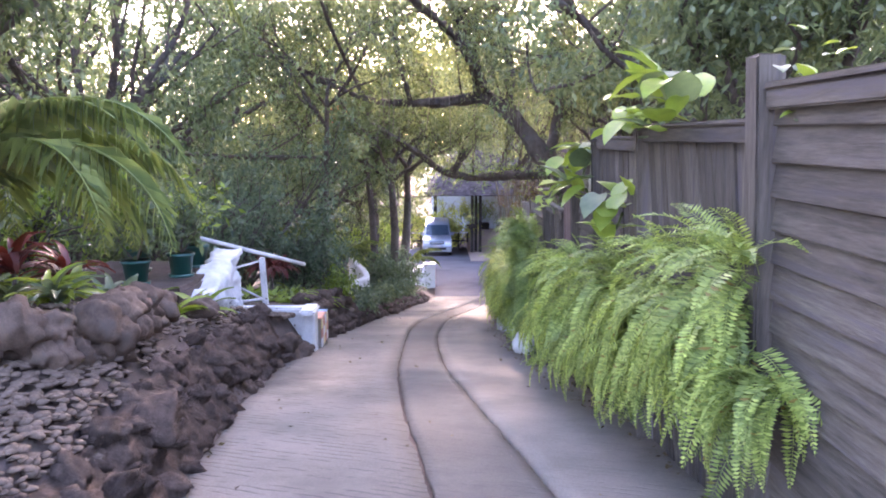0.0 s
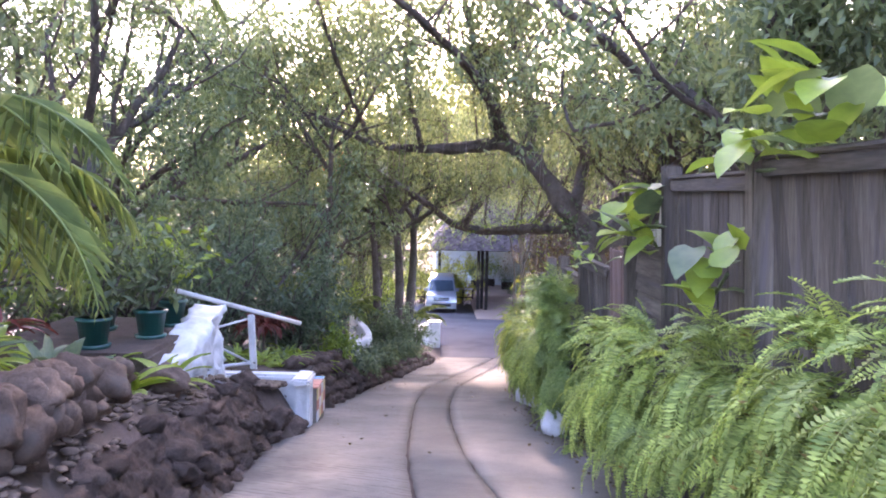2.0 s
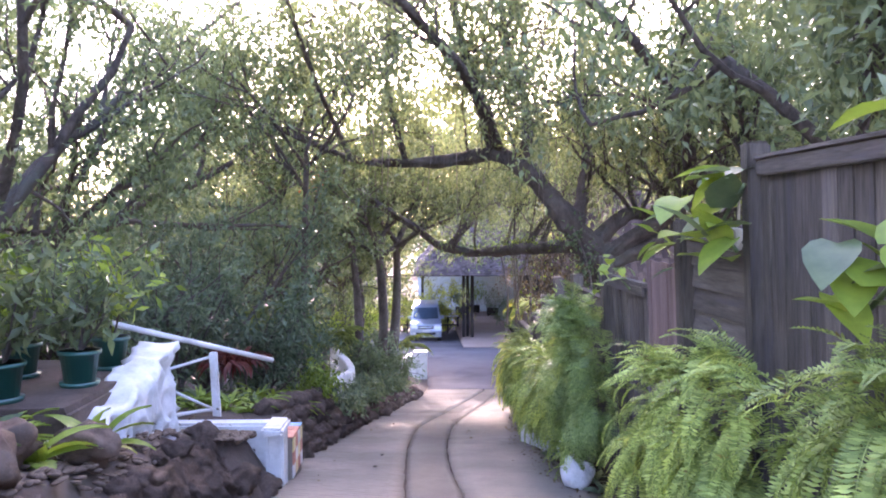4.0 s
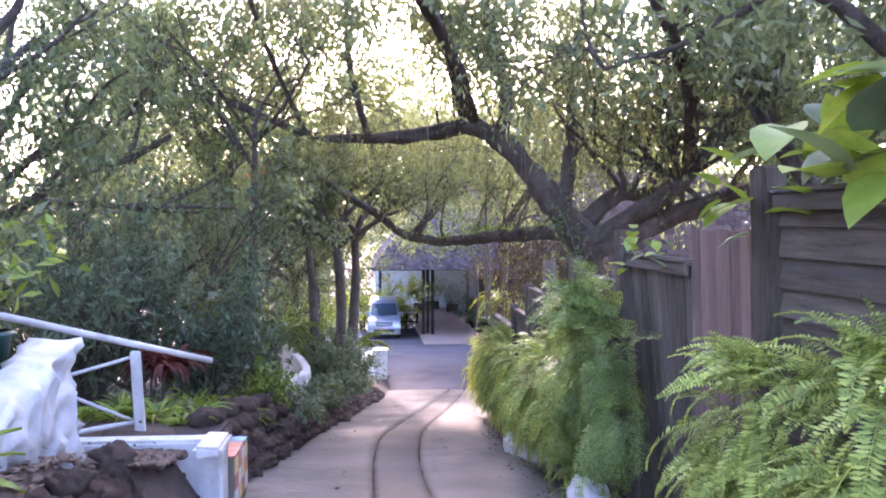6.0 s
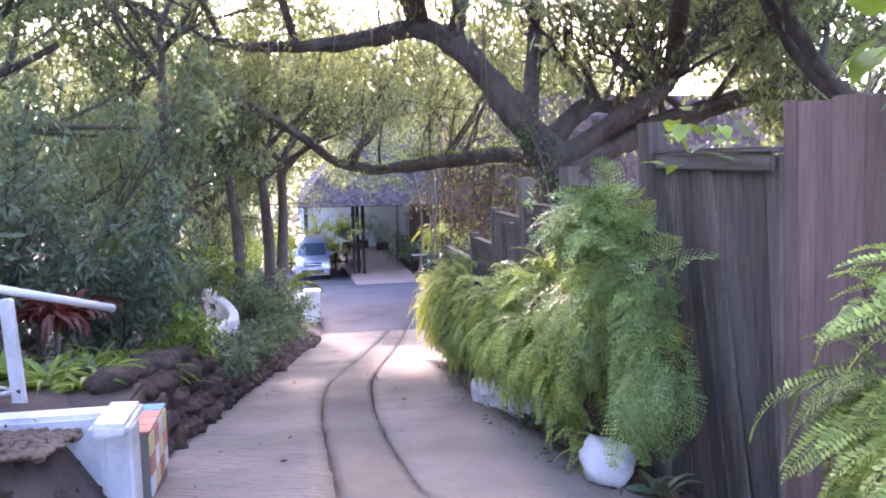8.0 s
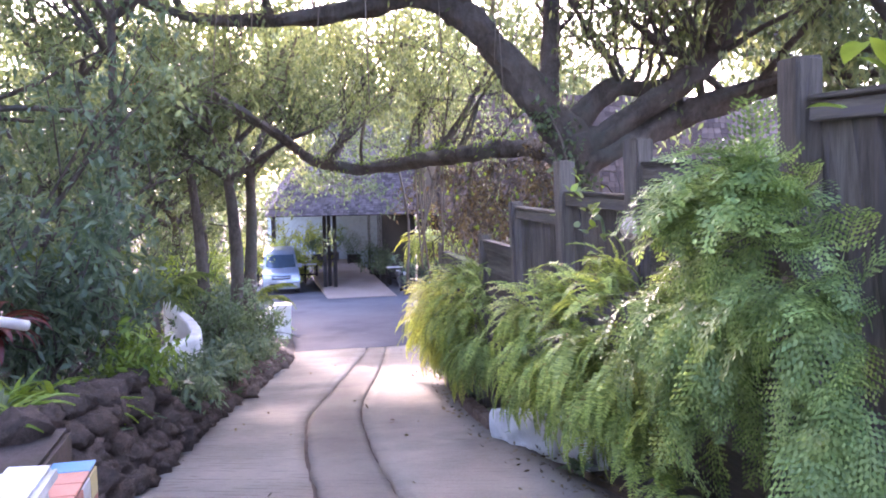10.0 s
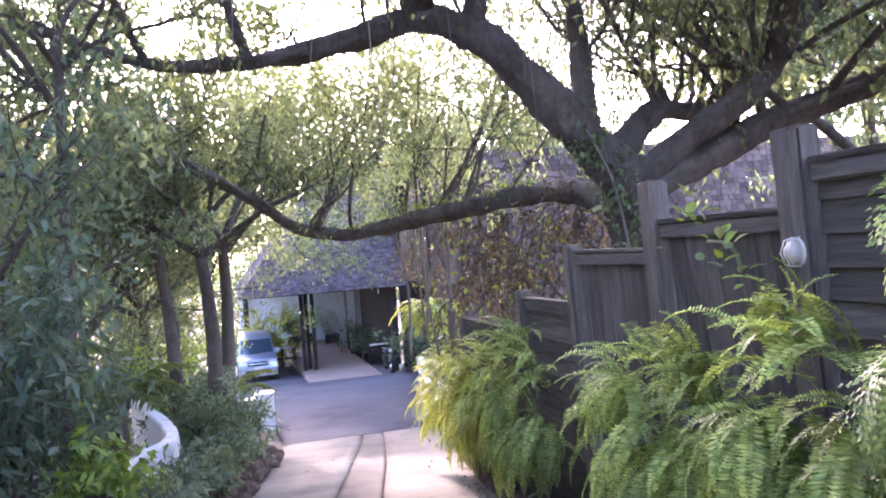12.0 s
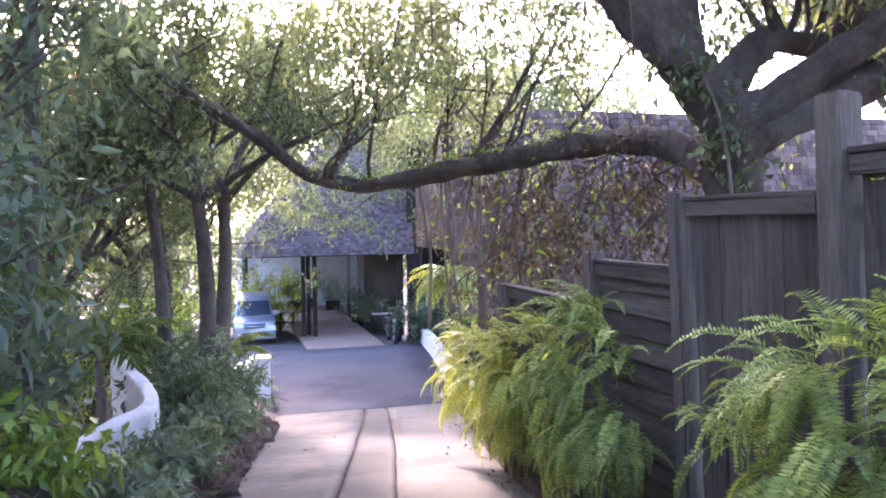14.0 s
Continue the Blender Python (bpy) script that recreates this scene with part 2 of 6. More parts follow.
class Soup:
    """Gathers vertices and faces for one mesh."""

    def __init__(self):
        self.v, self.f = [], []

    def tube(self, pts, radii, sides=8, rough=0.0, cap=True):
        pts = [Vector(p) for p in pts]
        base, up = len(self.v), Vector((0.31, 0.2, 0.93))
        for i, p in enumerate(pts):
            d = (pts[min(i + 1, len(pts) - 1)] - pts[max(i - 1, 0)]).normalized()
            s = d.cross(up)
            s = s.normalized() if s.length > 0.05 else d.cross(Vector((1, 0, 0))).normalized()
            q = d.cross(s)
            for k in range(sides):
                a = 2 * math.pi * k / sides
                c = Vector((math.cos(a), math.sin(a), 0))
                r = radii[i] * (1 + rough * (noise.noise(p * 2.2 + c * 1.3) + 0.5 * noise.noise(p * 6 + c * 3) + 0.3 * noise.noise(p * 14 + c * 6)))
                self.v.append(tuple(p + (s * math.cos(a) + q * math.sin(a)) * r))
        for i in range(len(pts) - 1):
            for k in range(sides):
                a, b = base + i * sides + k, base + i * sides + (k + 1) % sides
                self.f.append((a, b, b + sides, a + sides))
        if cap:
            self.f.append(tuple(base + (len(pts) - 1) * sides + k for k in range(sides)))
            self.f.append(tuple(base + k for k in reversed(range(sides))))

    def mesh(self, name, smooth=True):
        return mesh_of(name, self.v, self.f, smooth)


def leaf_cloud(name, points, length, width, rng, hang=0.3, fold=0.25, dirs=None):
    """Leaves, each a folded pointed blade of two halves, at the points."""
    p = np.asarray(points, dtype=float)
    n = len(p)
    d = rng.normal(size=(n, 3)) if dirs is None else np.asarray(dirs) + rng.normal(size=(n, 3)) * 0.35
    d[:, 2] -= hang * 2
    d /= np.linalg.norm(d, axis=1)[:, None]
    u = rng.normal(size=(n, 3))
    u[:, 2] += 1.2
    s = np.cross(d, u)
    s /= np.linalg.norm(s, axis=1)[:, None] + 1e-9
    q = np.cross(s, d)
    ln = length * rng.uniform(0.6, 1.25, n)[:, None]
    wd = width * rng.uniform(0.7, 1.2, n)[:, None]
    mid = p + d * ln * 0.45
    v = np.stack([p, mid + s * wd / 2 + q * wd * fold, p + d * ln, mid - s * wd / 2 + q * wd * fold], axis=1).reshape(-1, 3)
    me = bpy.data.meshes.new(name)
    me.vertices.add(4 * n)
    me.vertices.foreach_set("co", v.ravel())
    tri = (np.arange(n)[:, None] * 4 + np.array([0, 1, 2, 0, 2, 3])).ravel().astype(np.int32)
    me.loops.add(6 * n)
    me.loops.foreach_set("vertex_index", tri)
    me.polygons.add(2 * n)
    me.polygons.foreach_set("loop_start", (np.arange(2 * n) * 3).astype(np.int32))
    me.update(calc_edges=True)
    return me


# ---- lie of the land ----
SLOPE = 0.1496
LEFT_Y, LEFT_X = [-12, 0, 4.7, 6, 8.1, 10.8, 13.8, 15, 18.4, 19.8, 26.5, 28.5], [-1.3, -1.35, -1.55, -1.74, -2.0, -2.1, -2.1, -1.9, -1.5, -1.28, -0.35, -0.2]
RIGHT_Y, RIGHT_X = [-12, 0, 4.6, 6.2, 8.4, 11.4, 14.8, 16.8, 19, 21.6, 24.5, 28.5], [1.8, 1.85, 1.8, 1.75, 1.5, 1.25, 1.1, 1.2, 1.5, 2.0, 2.65, 3.45]
CRACK_Y, CRACK_L, CRACK_R = [-12, 0, 4.6, 7.2, 10.2, 13.1, 15, 17.6, 19, 22, 28.2], [0.5, 0.35, -0.05, -0.37, -0.61, -0.66, -0.69, -0.58, -0.3, 0.32, 1.52], [1.3, 1.15, 0.72, 0.4, 0.03, -0.1, -0.1, 0.06, 0.28, 0.9, 2.0]


def smooth_at(y, ys, xs):
    return float(np.mean([np.interp(y + k, ys, xs) for k in (-0.8, -0.4, 0, 0.4, 0.8)]))


def base_z(y):
    if y < -20:
        return 20 * SLOPE
    if y < 28:
        return -SLOPE * y
    if y < 50:
        return -SLOPE * 28 - 0.05 * (y - 28)
    return -SLOPE * 28 - 1.1 - 0.02 * min(y - 50, 60)


def land_z(x, y):
    """Height of the ground, with the banks beside the drive."""
    z = base_z(y)
    l = smooth_at(y, LEFT_Y, LEFT_X)
    if x < l and y < 30:
        d = l - x
        rise = float(np.interp(y, [0, 3, 4.5, 6.0, 10.4, 11.2, 12.2, 12.6, 15.6, 17.4], [0.2, 0.3, 0.52, 0.74, 0.78, 0.6, 0.6, 0.74, 0.64, 0.25]))
        steep = 0.16 if 10.9 < y < 12.1 else 0.5
        z += rise * min(max((d - 0.05 if steep < 0.5 else d - 0.12) / steep, 0), 1) + 0.05 * min(d, 4) * (1 if y < 11 else 0.6)
        if y < 8.5:
            z += 0.26 * min(max((d - 0.4) / 0.6, 0), 1) * min(1, (8.5 - y) / 1.5) * min(max((y - 3) / 1.5, 0), 1)
        if d > 4:
            z -= 0.28 * (d - 4)
    if x < -30:
        z = max(z, base_z(y) - 9)
    return max(z, -14)


def ground_mesh():
    xs = sorted(set([-900, -400, -200, -100, -60, -40, -28, -20, -16] + [round(-13 + 0.22 * i, 2) for i in range(90)] + [7.5, 9, 12, 16, 24, 40, 80, 200, 400, 900]))
    ys = sorted(set([-400, -150, -60, -35, -24, -20, -16] + [round(-12 + 0.3 * i, 2) for i in range(141)] + [31, 33, 36, 40, 44, 48, 50, 55, 65, 85, 110, 160, 250, 500, 1200]))
    verts, faces = [], []
    for y in ys:
        for x in xs:
            l, r = smooth_at(y, LEFT_Y, LEFT_X), smooth_at(y, RIGHT_Y, RIGHT_X)
            z = land_z(x, y) - 0.06
            if (x < l - 0.1 or x > r + 0.1) and -13 < y < 30 and -12 < x < 8:
                z += 0.05 * noise.noise(Vector((x * 1.7, y * 1.7, 0))) + 0.03 * noise.noise(Vector((x * 5, y * 5, 3)))
            verts.append((x, y, z))
    w = len(xs)
    for j in range(len(ys) - 1):
        for i in range(w - 1):
            faces.append((j * w + i, j * w + i + 1, (j + 1) * w + i + 1, (j + 1) * w + i))
    return mesh_of("ground", verts, faces, True)


solid("ground", ground_mesh(), SOIL, "dark brown garden soil on a sloping hillside", "ground", kind="structure")


def slab(name, y0, y1, left, right, material, label, top=0.0, step=0.06, edge=0.024):
    """A concrete strip between two lines that follow the drive."""
    n = int((y1 - y0) / step)
    verts, faces = [], []
    cols = 8
    for j in range(n + 1):
        y = y0 + (y1 - y0) * j / n
        l = left(y) + edge * (noise.noise(Vector((0, y * 2.2, 1))) + 0.6 * noise.noise(Vector((2, y * 9, 1))))
        r = right(y) + edge * (noise.noise(Vector((5, y * 2.2, 1))) + 0.6 * noise.noise(Vector((8, y * 9, 1))))
        for i in range(cols + 1):
            x = l + (r - l) * i / cols
            z = base_z(y) + top + 0.006 * noise.noise(Vector((x * 1.5, y * 1.5, 7)))
            if i in (0, cols):
                z -= 0.008
            verts.append((x, y, z))
        verts.append((l, y, base_z(y) - 0.12))
        verts.append((r, y, base_z(y) - 0.12))
    w = cols + 3
    for j in range(n):
        a, b = j * w, (j + 1) * w
        for i in range(cols):
            faces.append((a + i, a + i + 1, b + i + 1, b + i))
        faces.append((a + cols + 1, a, b, b + cols + 1))
        faces.append((a + cols, a + cols + 2, b + cols + 2, b + cols))
    faces.append((0, *[w - 2], *[w - 1], cols, *range(cols - 1, 0, -1)))
    return solid(name, mesh_of(name, verts, faces, True), material, label, "driveway", kind="structure")


slab("driveway_left", -12, 28.2, lambda y: smooth_at(y, LEFT_Y, LEFT_X) - 0.12, lambda y: smooth_at(y, CRACK_Y, CRACK_L) - 0.022, CONCRETE, "pale pinkish concrete driveway slab with brushed grooves")
slab("driveway_middle", -12, 28.2, lambda y: smooth_at(y, CRACK_Y, CRACK_L) + 0.018, lambda y: smooth_at(y, CRACK_Y, CRACK_R) - 0.015, CONCRETE_MID, "darker concrete strip between two cracked joints", -0.006)
slab("driveway_right", -12, 28.2, lambda y: smooth_at(y, CRACK_Y, CRACK_R) + 0.016, lambda y: smooth_at(y, RIGHT_Y, RIGHT_X) + 0.15, CONCRETE_SMOOTH, "pale pinkish concrete driveway slab with a smooth worn face")
slab("court", 28.23, 49, lambda y: -0.3 - 3.5 * min(max((y - 31) / 2, 0), 1), lambda y: 3.55 + 2.4 * min(max((y - 28) / 13, 0), 1), ASPHALT, "smooth grey paved parking court")

# ---- fence along the drive ----
FX = 1.58
fence = thing("fence", (FX, 8, base_z(8)), "tall weathered grey plank fence stepping down the slope", "fence")


def fence_x(z, y):
    """The old fence leans a little towards the drive where it is tallest."""
    h = z - base_z(y)
    return FX + 0.1 * (1 - h / 2.4)


def leaning(bm):
    for v in bm.verts:
        v.co.x += fence_x(v.co.z, v.co.y)
    return bm


def fence_post(y, top, wide=0.13):
    bm = box_bm((-0.09, y - wide / 2, base_z(y) - 0.1), (0.05, y + wide / 2, top), 0.014, wobble=0.007)
    part("post", leaning(bm), WOOD, fence)


def fence_panel(y0, y1, top, style, cap=True, material=None, label=""):
    low = base_z(y1) - 0.05
    mat = material or (WOOD_H if style == "across" else WOOD)
    panel = part("panel", leaning(box_bm((0.032, y0, top - 0.3), (0.06, y1, top - 0.2), 0.006)), WOOD_H, fence, label)
    part("batten", leaning(box_bm((0.032, y0, top - 1.5), (0.06, y1, top - 1.4), 0.006)), WOOD_H, panel)
    if cap:
        part("top_rail", leaning(box_bm((-0.056, y0, top - 0.085), (-0.026, y1, top + 0.008), 0.008, wobble=0.004)), WOOD_H, panel)
        part("cap_board", leaning(box_bm((-0.068, y0, top + 0.012), (0.05, y1, top + 0.038), 0.006, wobble=0.004)), WOOD_H, panel)
    if style == "across":
        h, z = 0.165, top - 0.01
        while z > low:
            bm = box_bm((-0.012, y0, z - h), (0.012, y1, z + 0.02), 0.005, turn=pose(0, 0, 0, random.uniform(-0.5, 0.5), 8 + random.uniform(-2, 2)), wobble=0.003)
            part("board", leaning(bm), mat, panel)
            z -= h
        return
    y = y0 + 0.001
    while y < y1 - 0.03:
        w = min(random.uniform(0.11, 0.17), y1 - y)
        t, off = top - random.uniform(0, 0.03), random.choice((-0.012, 0.0, 0.006))
        k = math.tan(radians(12 + random.uniform(-1.5, 1.5) if style == "slant" else random.uniform(-0.6, 0.6)))
        bm = box_bm((-0.012 + off, y - 0.006, base_z(y1) - 0.05), (0.012 + off, y + w + 0.004, t), 0.004, wobble=0.002)
        for v in bm.verts:
            v.co.y = min(max(v.co.y - (t - v.co.z) * k, y0), y1)
        part("board", leaning(bm), mat, panel)
        y += w
    if style == "slant":
        bm = box_bm((0.016, y0, base_z(y1) - 0.05), (0.03, y1, top - 0.02), 0.003)
        part("backing", leaning(bm), WOOD, panel)


fence_panel(-2.0, 0.9, 2.0, "across")
fence_panel(1.05, 3.8, 1.72, "across")
fence_panel(4.0, 6.1, 1.56, "slant")
fence_panel(6.3, 7.86, 1.48, "upright")
fence_panel(8.02, 9.1, 0.98, "across")
fence_panel(9.3, 10.3, 0.8, "upright", False, WOOD_BROWN, "reddish-brown planks without a top rail")
fence_panel(10.34, 11.66, 0.53, "slant")
fence_panel(11.88, 13.33, 0.25, "across")
fence_panel(13.57, 14.74, 0.02, "slant")
fence_panel(14.95, 16.08, -0.16, "upright", True, None, "closed plank gate")
fence_panel(16.28, 17.35, -0.6, "across")
fence_panel(17.5, 19.4, -0.95, "upright")
for y, top, w in ((0.97, 2.2, 0.13), (3.9, 1.9, 0.16), (6.2, 1.62, 0.14), (7.94, 1.6, 0.13), (9.2, 1.15, 0.16), (11.77, 0.76, 0.17), (13.45, 0.45, 0.2), (14.84, 0.32, 0.17), (16.18, -0.08, 0.13), (17.43, -0.5, 0.12), (19.48, -0.9, 0.12)):
    fence_post(y, top, w)


# ---- ferns on the fence ----
def frond_mesh(name, length, arch, droop, pair_gap=0.017, blade=0.05, seed=0):
    """One fern frond: an arching stalk with two rows of narrow leaflets."""
    rng = np.random.default_rng(seed)
    s = Soup()
    n = int(length / pair_gap)
    pts, ang = [Vector((0, 0, 0))], arch
    for i in range(n):
        u = i / n
        a = radians(arch - (arch + droop) * u ** 0.8)
        pts.append(pts[-1] + Vector((math.cos(a), 0.012 * math.sin(3 * u + seed), math.sin(a))) * pair_gap)
    s.tube(pts[::3], [0.0035 * (1 - 0.7 * k / len(pts[::3])) for k in range(len(pts[::3]))], 3, cap=False)
    for i in range(4, n):
        u = i / n
        ln = blade * min(1, (u * 6) ** 0.7) * (1.0 if u < 0.55 else max(0.08, (1 - (u - 0.55) / 0.45) ** 0.8))
        d = (pts[i + 1] - pts[i - 1]).normalized()
        side = Vector((0, 1, 0))
        up = d.cross(side) * -1
        for sg in (-1, 1):
            l2 = ln * rng.uniform(0.85, 1.1)
            out = (side * sg + d * 0.25 + up * rng.uniform(-0.25, 0.12)).normalized()
            a = pts[i]
            w = pair_gap * 0.48
            k = len(s.v)
            s.v += [tuple(a - d * w * 0.6), tuple(a + out * l2 * 0.65 - d * w * 0.85 - up * 0.005), tuple(a + out * l2 - up * 0.008), tuple(a + out * l2 * 0.45 + d * w * 0.95)]
            s.f.append((k, k + 1, k + 2, k + 3))
    me = s.mesh(name, False)
    return me


FRONDS = {}
for kind_name, mat in (("green", FERN), ("lime", FERN_LIME)):
    FRONDS[kind_name] = []
    for i, (ln, ar, dr, bl) in enumerate(((0.75, 55, 66, 0.086), (0.9, 40, 74, 0.09), (0.55, 80, 30, 0.074), (0.8, 28, 70, 0.09), (0.65, 45, 60, 0.08), (0.85, 62, 72, 0.09), (0.7, 12, 72, 0.086))):
        me = frond_mesh("frond_" + kind_name, ln, ar, dr, pair_gap=0.024, blade=bl, seed=i)
        me.materials.append(mat)
        FRONDS[kind_name].append(me)


def lace_mesh(name, length, arch, droop, seed):
    """One lacy frond: side stalks that carry small separate lobes, widest near the foot."""
    rng = np.random.default_rng(seed + 50)
    s, pts, gap = Soup(), [Vector((0, 0, 0))], 0.03
    n = int(length / gap)
    for i in range(n):
        a = radians(arch - (arch + droop) * (i / n) ** 0.8)
        pts.append(pts[-1] + Vector((math.cos(a), 0.02 * math.sin(2.5 * i / n + seed), math.sin(a))) * gap)
    s.tube(pts[::2], [0.003 * (1 - 0.7 * k / len(pts[::2])) for k in range(len(pts[::2]))], 3, cap=False)
    for i in range(3, n):
        u = i / n
        ln = 0.13 * math.sin(math.pi * min(1, 0.16 + 0.82 * u)) ** 0.8
        d = (pts[i + 1] - pts[i - 1]).normalized()
        up = d.cross(Vector((0, 1, 0))) * -1
        for sg in (-1, 1):
            out = (Vector((0, sg, 0)) + d * 0.45 + up * rng.uniform(-0.35, 0.15)).normalized()
            lobes = max(2, int(ln / 0.024))
            for q in range(lobes):
                c = pts[i] + out * ln * (q + 0.6) / lobes - up * 0.012 * (q / lobes) ** 2
                w = 0.017 * (1 - 0.45 * q / lobes)
                tip = d * rng.uniform(0.3, 0.7) * w
                k = len(s.v)
                s.v += [tuple(c - out * w * 0.8), tuple(c - d * w + up * rng.uniform(-0.006, 0.004)), tuple(c + out * w + tip), tuple(c + d * w + up * rng.uniform(-0.006, 0.004))]
                s.f.append((k, k + 1, k + 2, k + 3))
    return s.mesh(name, False)


FRONDS["lace"] = []
for i, (ln, ar, dr) in enumerate(((0.6, 50, 80), (0.7, 35, 85), (0.5, 70, 40), (0.62, 25, 85), (0.5, 45, 80), (0.65, 60, 80), (0.55, 10, 85))):
    me = lace_mesh("frond_lace", ln, ar, dr, i)
    me.materials.append(FERN_LACE)
    FRONDS["lace"].append(me)


def joined(name, pieces):
    """Many placed copies of a few meshes, as one mesh."""
    cos, faces, k, cache = [], [], 0, {}
    for me, m in pieces:
        if me.name not in cache:
            c = np.empty(3 * len(me.vertices))
            me.vertices.foreach_get("co", c)
            cache[me.name] = (c.reshape(-1, 3), [tuple(p.vertices) for p in me.polygons])
        c, fs = cache[me.name]
        r = np.array(m)
        cos.append(c @ r[:3, :3].T + r[:3, 3])
        faces += [tuple(v + k for v in f) for f in fs]
        k += len(c)
    out = mesh_of(name, np.concatenate(cos).tolist(), faces)
    out.materials.append(pieces[0][0].materials[0])
    return out


def fern(y0, y1, h0, h1, n, kind_name="green", x0=1.42, depth=0.3, seed=0, label="lush green sword fern hanging over the wooden fence", size=1.0):
    """A clump rooted in pockets of the fence: upright fronds on top, hanging ones in front."""
    rng = random.Random(seed)
    mid = (y0 + y1) / 2
    at = Vector((x0, mid, base_z(mid) + h0))
    th = thing("fern", at, label, "fern", "ferns along the fence")
    crowns = [(rng.uniform(-0.95, 0.95), rng.random() ** 0.6) for _ in range(max(2, n // 13))]
    inner = []
    for i in range(int(n * 1.15)):
        u, w = rng.choice(crowns)
        u, w = max(-1, min(1, u + rng.gauss(0, 0.07))), max(0, min(1, w + rng.gauss(0, 0.04)))
        yy = mid + u * (y1 - y0) / 2
        z = base_z(mid) + h0 + (h1 - h0) * w * math.sqrt(max(0.1, 1 - 0.85 * u * u))
        az = 180 + rng.gauss(0, 52) - 25 * u
        sc = rng.uniform(0.62, 1.0) * size
        if w > 0.8:
            me, pitch = FRONDS[kind_name][rng.choice((0, 2, 2, 4, 4))], rng.gauss(-16, 18)
        else:
            me, pitch = FRONDS[kind_name][rng.choice((0, 1, 3, 3, 4, 6, 6, 6))], rng.gauss(28, 14)
        x = x0 - depth * rng.random() * (1 - abs(u) * 0.6) * (0.4 + 0.6 * (1 - abs(w - 0.6)))
        m = Matrix.Translation(Vector((x, yy, z)) - at) @ Euler((radians(rng.gauss(0, 15)), radians(pitch), radians(az)), "XYZ").to_matrix().to_4x4() @ Matrix.Scale(sc, 4)
        if i < 130:
            ob = new("frond", me)
            ob.parent = th
            ob.matrix_basis = m
        else:
            inner.append((me, m))
    if inner:
        part("inner_fronds", joined("inner_fronds", inner), None, th).matrix_parent_inverse = Matrix.Identity(4)
    return th


fern(3.35, 4.5, 0.9, 1.5, 210, seed=2, size=0.92, x0=1.54, depth=0.2)
fern(4.3, 5.5, 0.85, 1.5, 190, seed=3, size=0.9, x0=1.52, depth=0.22)
fern(5.4, 6.8, 0.75, 1.45, 200, seed=11, size=0.9, x0=1.5, depth=0.25)
fern(6.8, 8.3, 0.6, 1.5, 210, seed=4, size=0.88)
fern(7.9, 9.3, 0.55, 1.4, 200, seed=5, size=0.88)
fern(10.95, 12.5, 0.5, 2.0, 340, "lace", seed=6, depth=0.45, label="tall lacy bright green fern hanging over the wooden fence")
fern(9.6, 10.6, 0.02, 0.12, 26, x0=1.4, seed=15, label="small dark green fern at the foot of the fence", size=0.45)
fern(12.6, 13.7, 0.5, 1.5, 225, x0=1.34, depth=0.4, seed=7, size=0.82)
fern(13.75, 15.05, 0.5, 1.5, 250, x0=1.36, depth=0.4, seed=12, size=0.82)
fern(15.4, 15.9, 0.75, 0.95, 14, seed=8, label="small green fern growing from the fence gate", size=0.65)
fern(16.4, 17.6, 0.5, 1.65, 220, x0=1.42, depth=0.4, seed=9, size=0.78)
fern(17.6, 19.3, 0.45, 1.6, 230, "lime", x0=1.5, seed=10, size=0.78, label="yellow-green sword fern hanging over the wooden fence")
fern(19.1, 21.6, 0.4, 1.5, 260, "lime", x0=1.66, seed=13, size=0.8, label="yellow-green sword fern hanging over the wooden fence")
fern(12.0, 12.6, 0.05, 0.25, 34, x0=1.35, seed=14, label="small dark green fern at the foot of the fence", size=0.6)


# ---- trees ----
def branchy(s, tips, start, direction, length, radius, depth, rng, bend=0.35, split=3, lift=0.15, sides=6):
    """One limb with its side limbs, into s; the ends go to tips."""
    pts, d, p = [Vector(start)], Vector(direction).normalized(), Vector(start)
    n = 5
    for i in range(n):
        d = (d + Vector((rng.gauss(0, bend), rng.gauss(0, bend), rng.gauss(0, bend) + lift)) * 0.35).normalized()
        p = p + d * length / n
        pts.append(p)
    s.tube(pts, [radius * (1 - 0.5 * i / n) for i in range(n + 1)], sides if depth > 1 else 4, 0.15, cap=depth < 1)
    if depth <= 1:
        tips.extend(pts[2:])
    if depth == 0:
        return
    for k in range(split):
        i = rng.randint(2, n)
        dd = (d + Vector((rng.gauss(0, 0.7), rng.gauss(0, 0.7), rng.gauss(0.1, 0.45)))).normalized()
        branchy(s, tips, pts[i], dd, length * rng.uniform(0.55, 0.8), radius * 0.5 * (1.1 if i < 3 else 1), depth - 1, rng, bend, split, lift, max(4, sides - 1))


def clumps(tips, n, wide, tight, nr, each=34, tall=1.0):
    """Leaf places in small sprays round the twig ends, with gaps between."""
    k = max(1, n // each)
    mid = tips[nr.integers(0, len(tips), k)] + nr.normal(size=(k, 3)) * wide * nr.uniform(0.2, 1.0, (k, 1))
    return mid[nr.integers(0, k, n)] + nr.normal(size=(n, 3)) * tight * np.array([1, 1, tall])


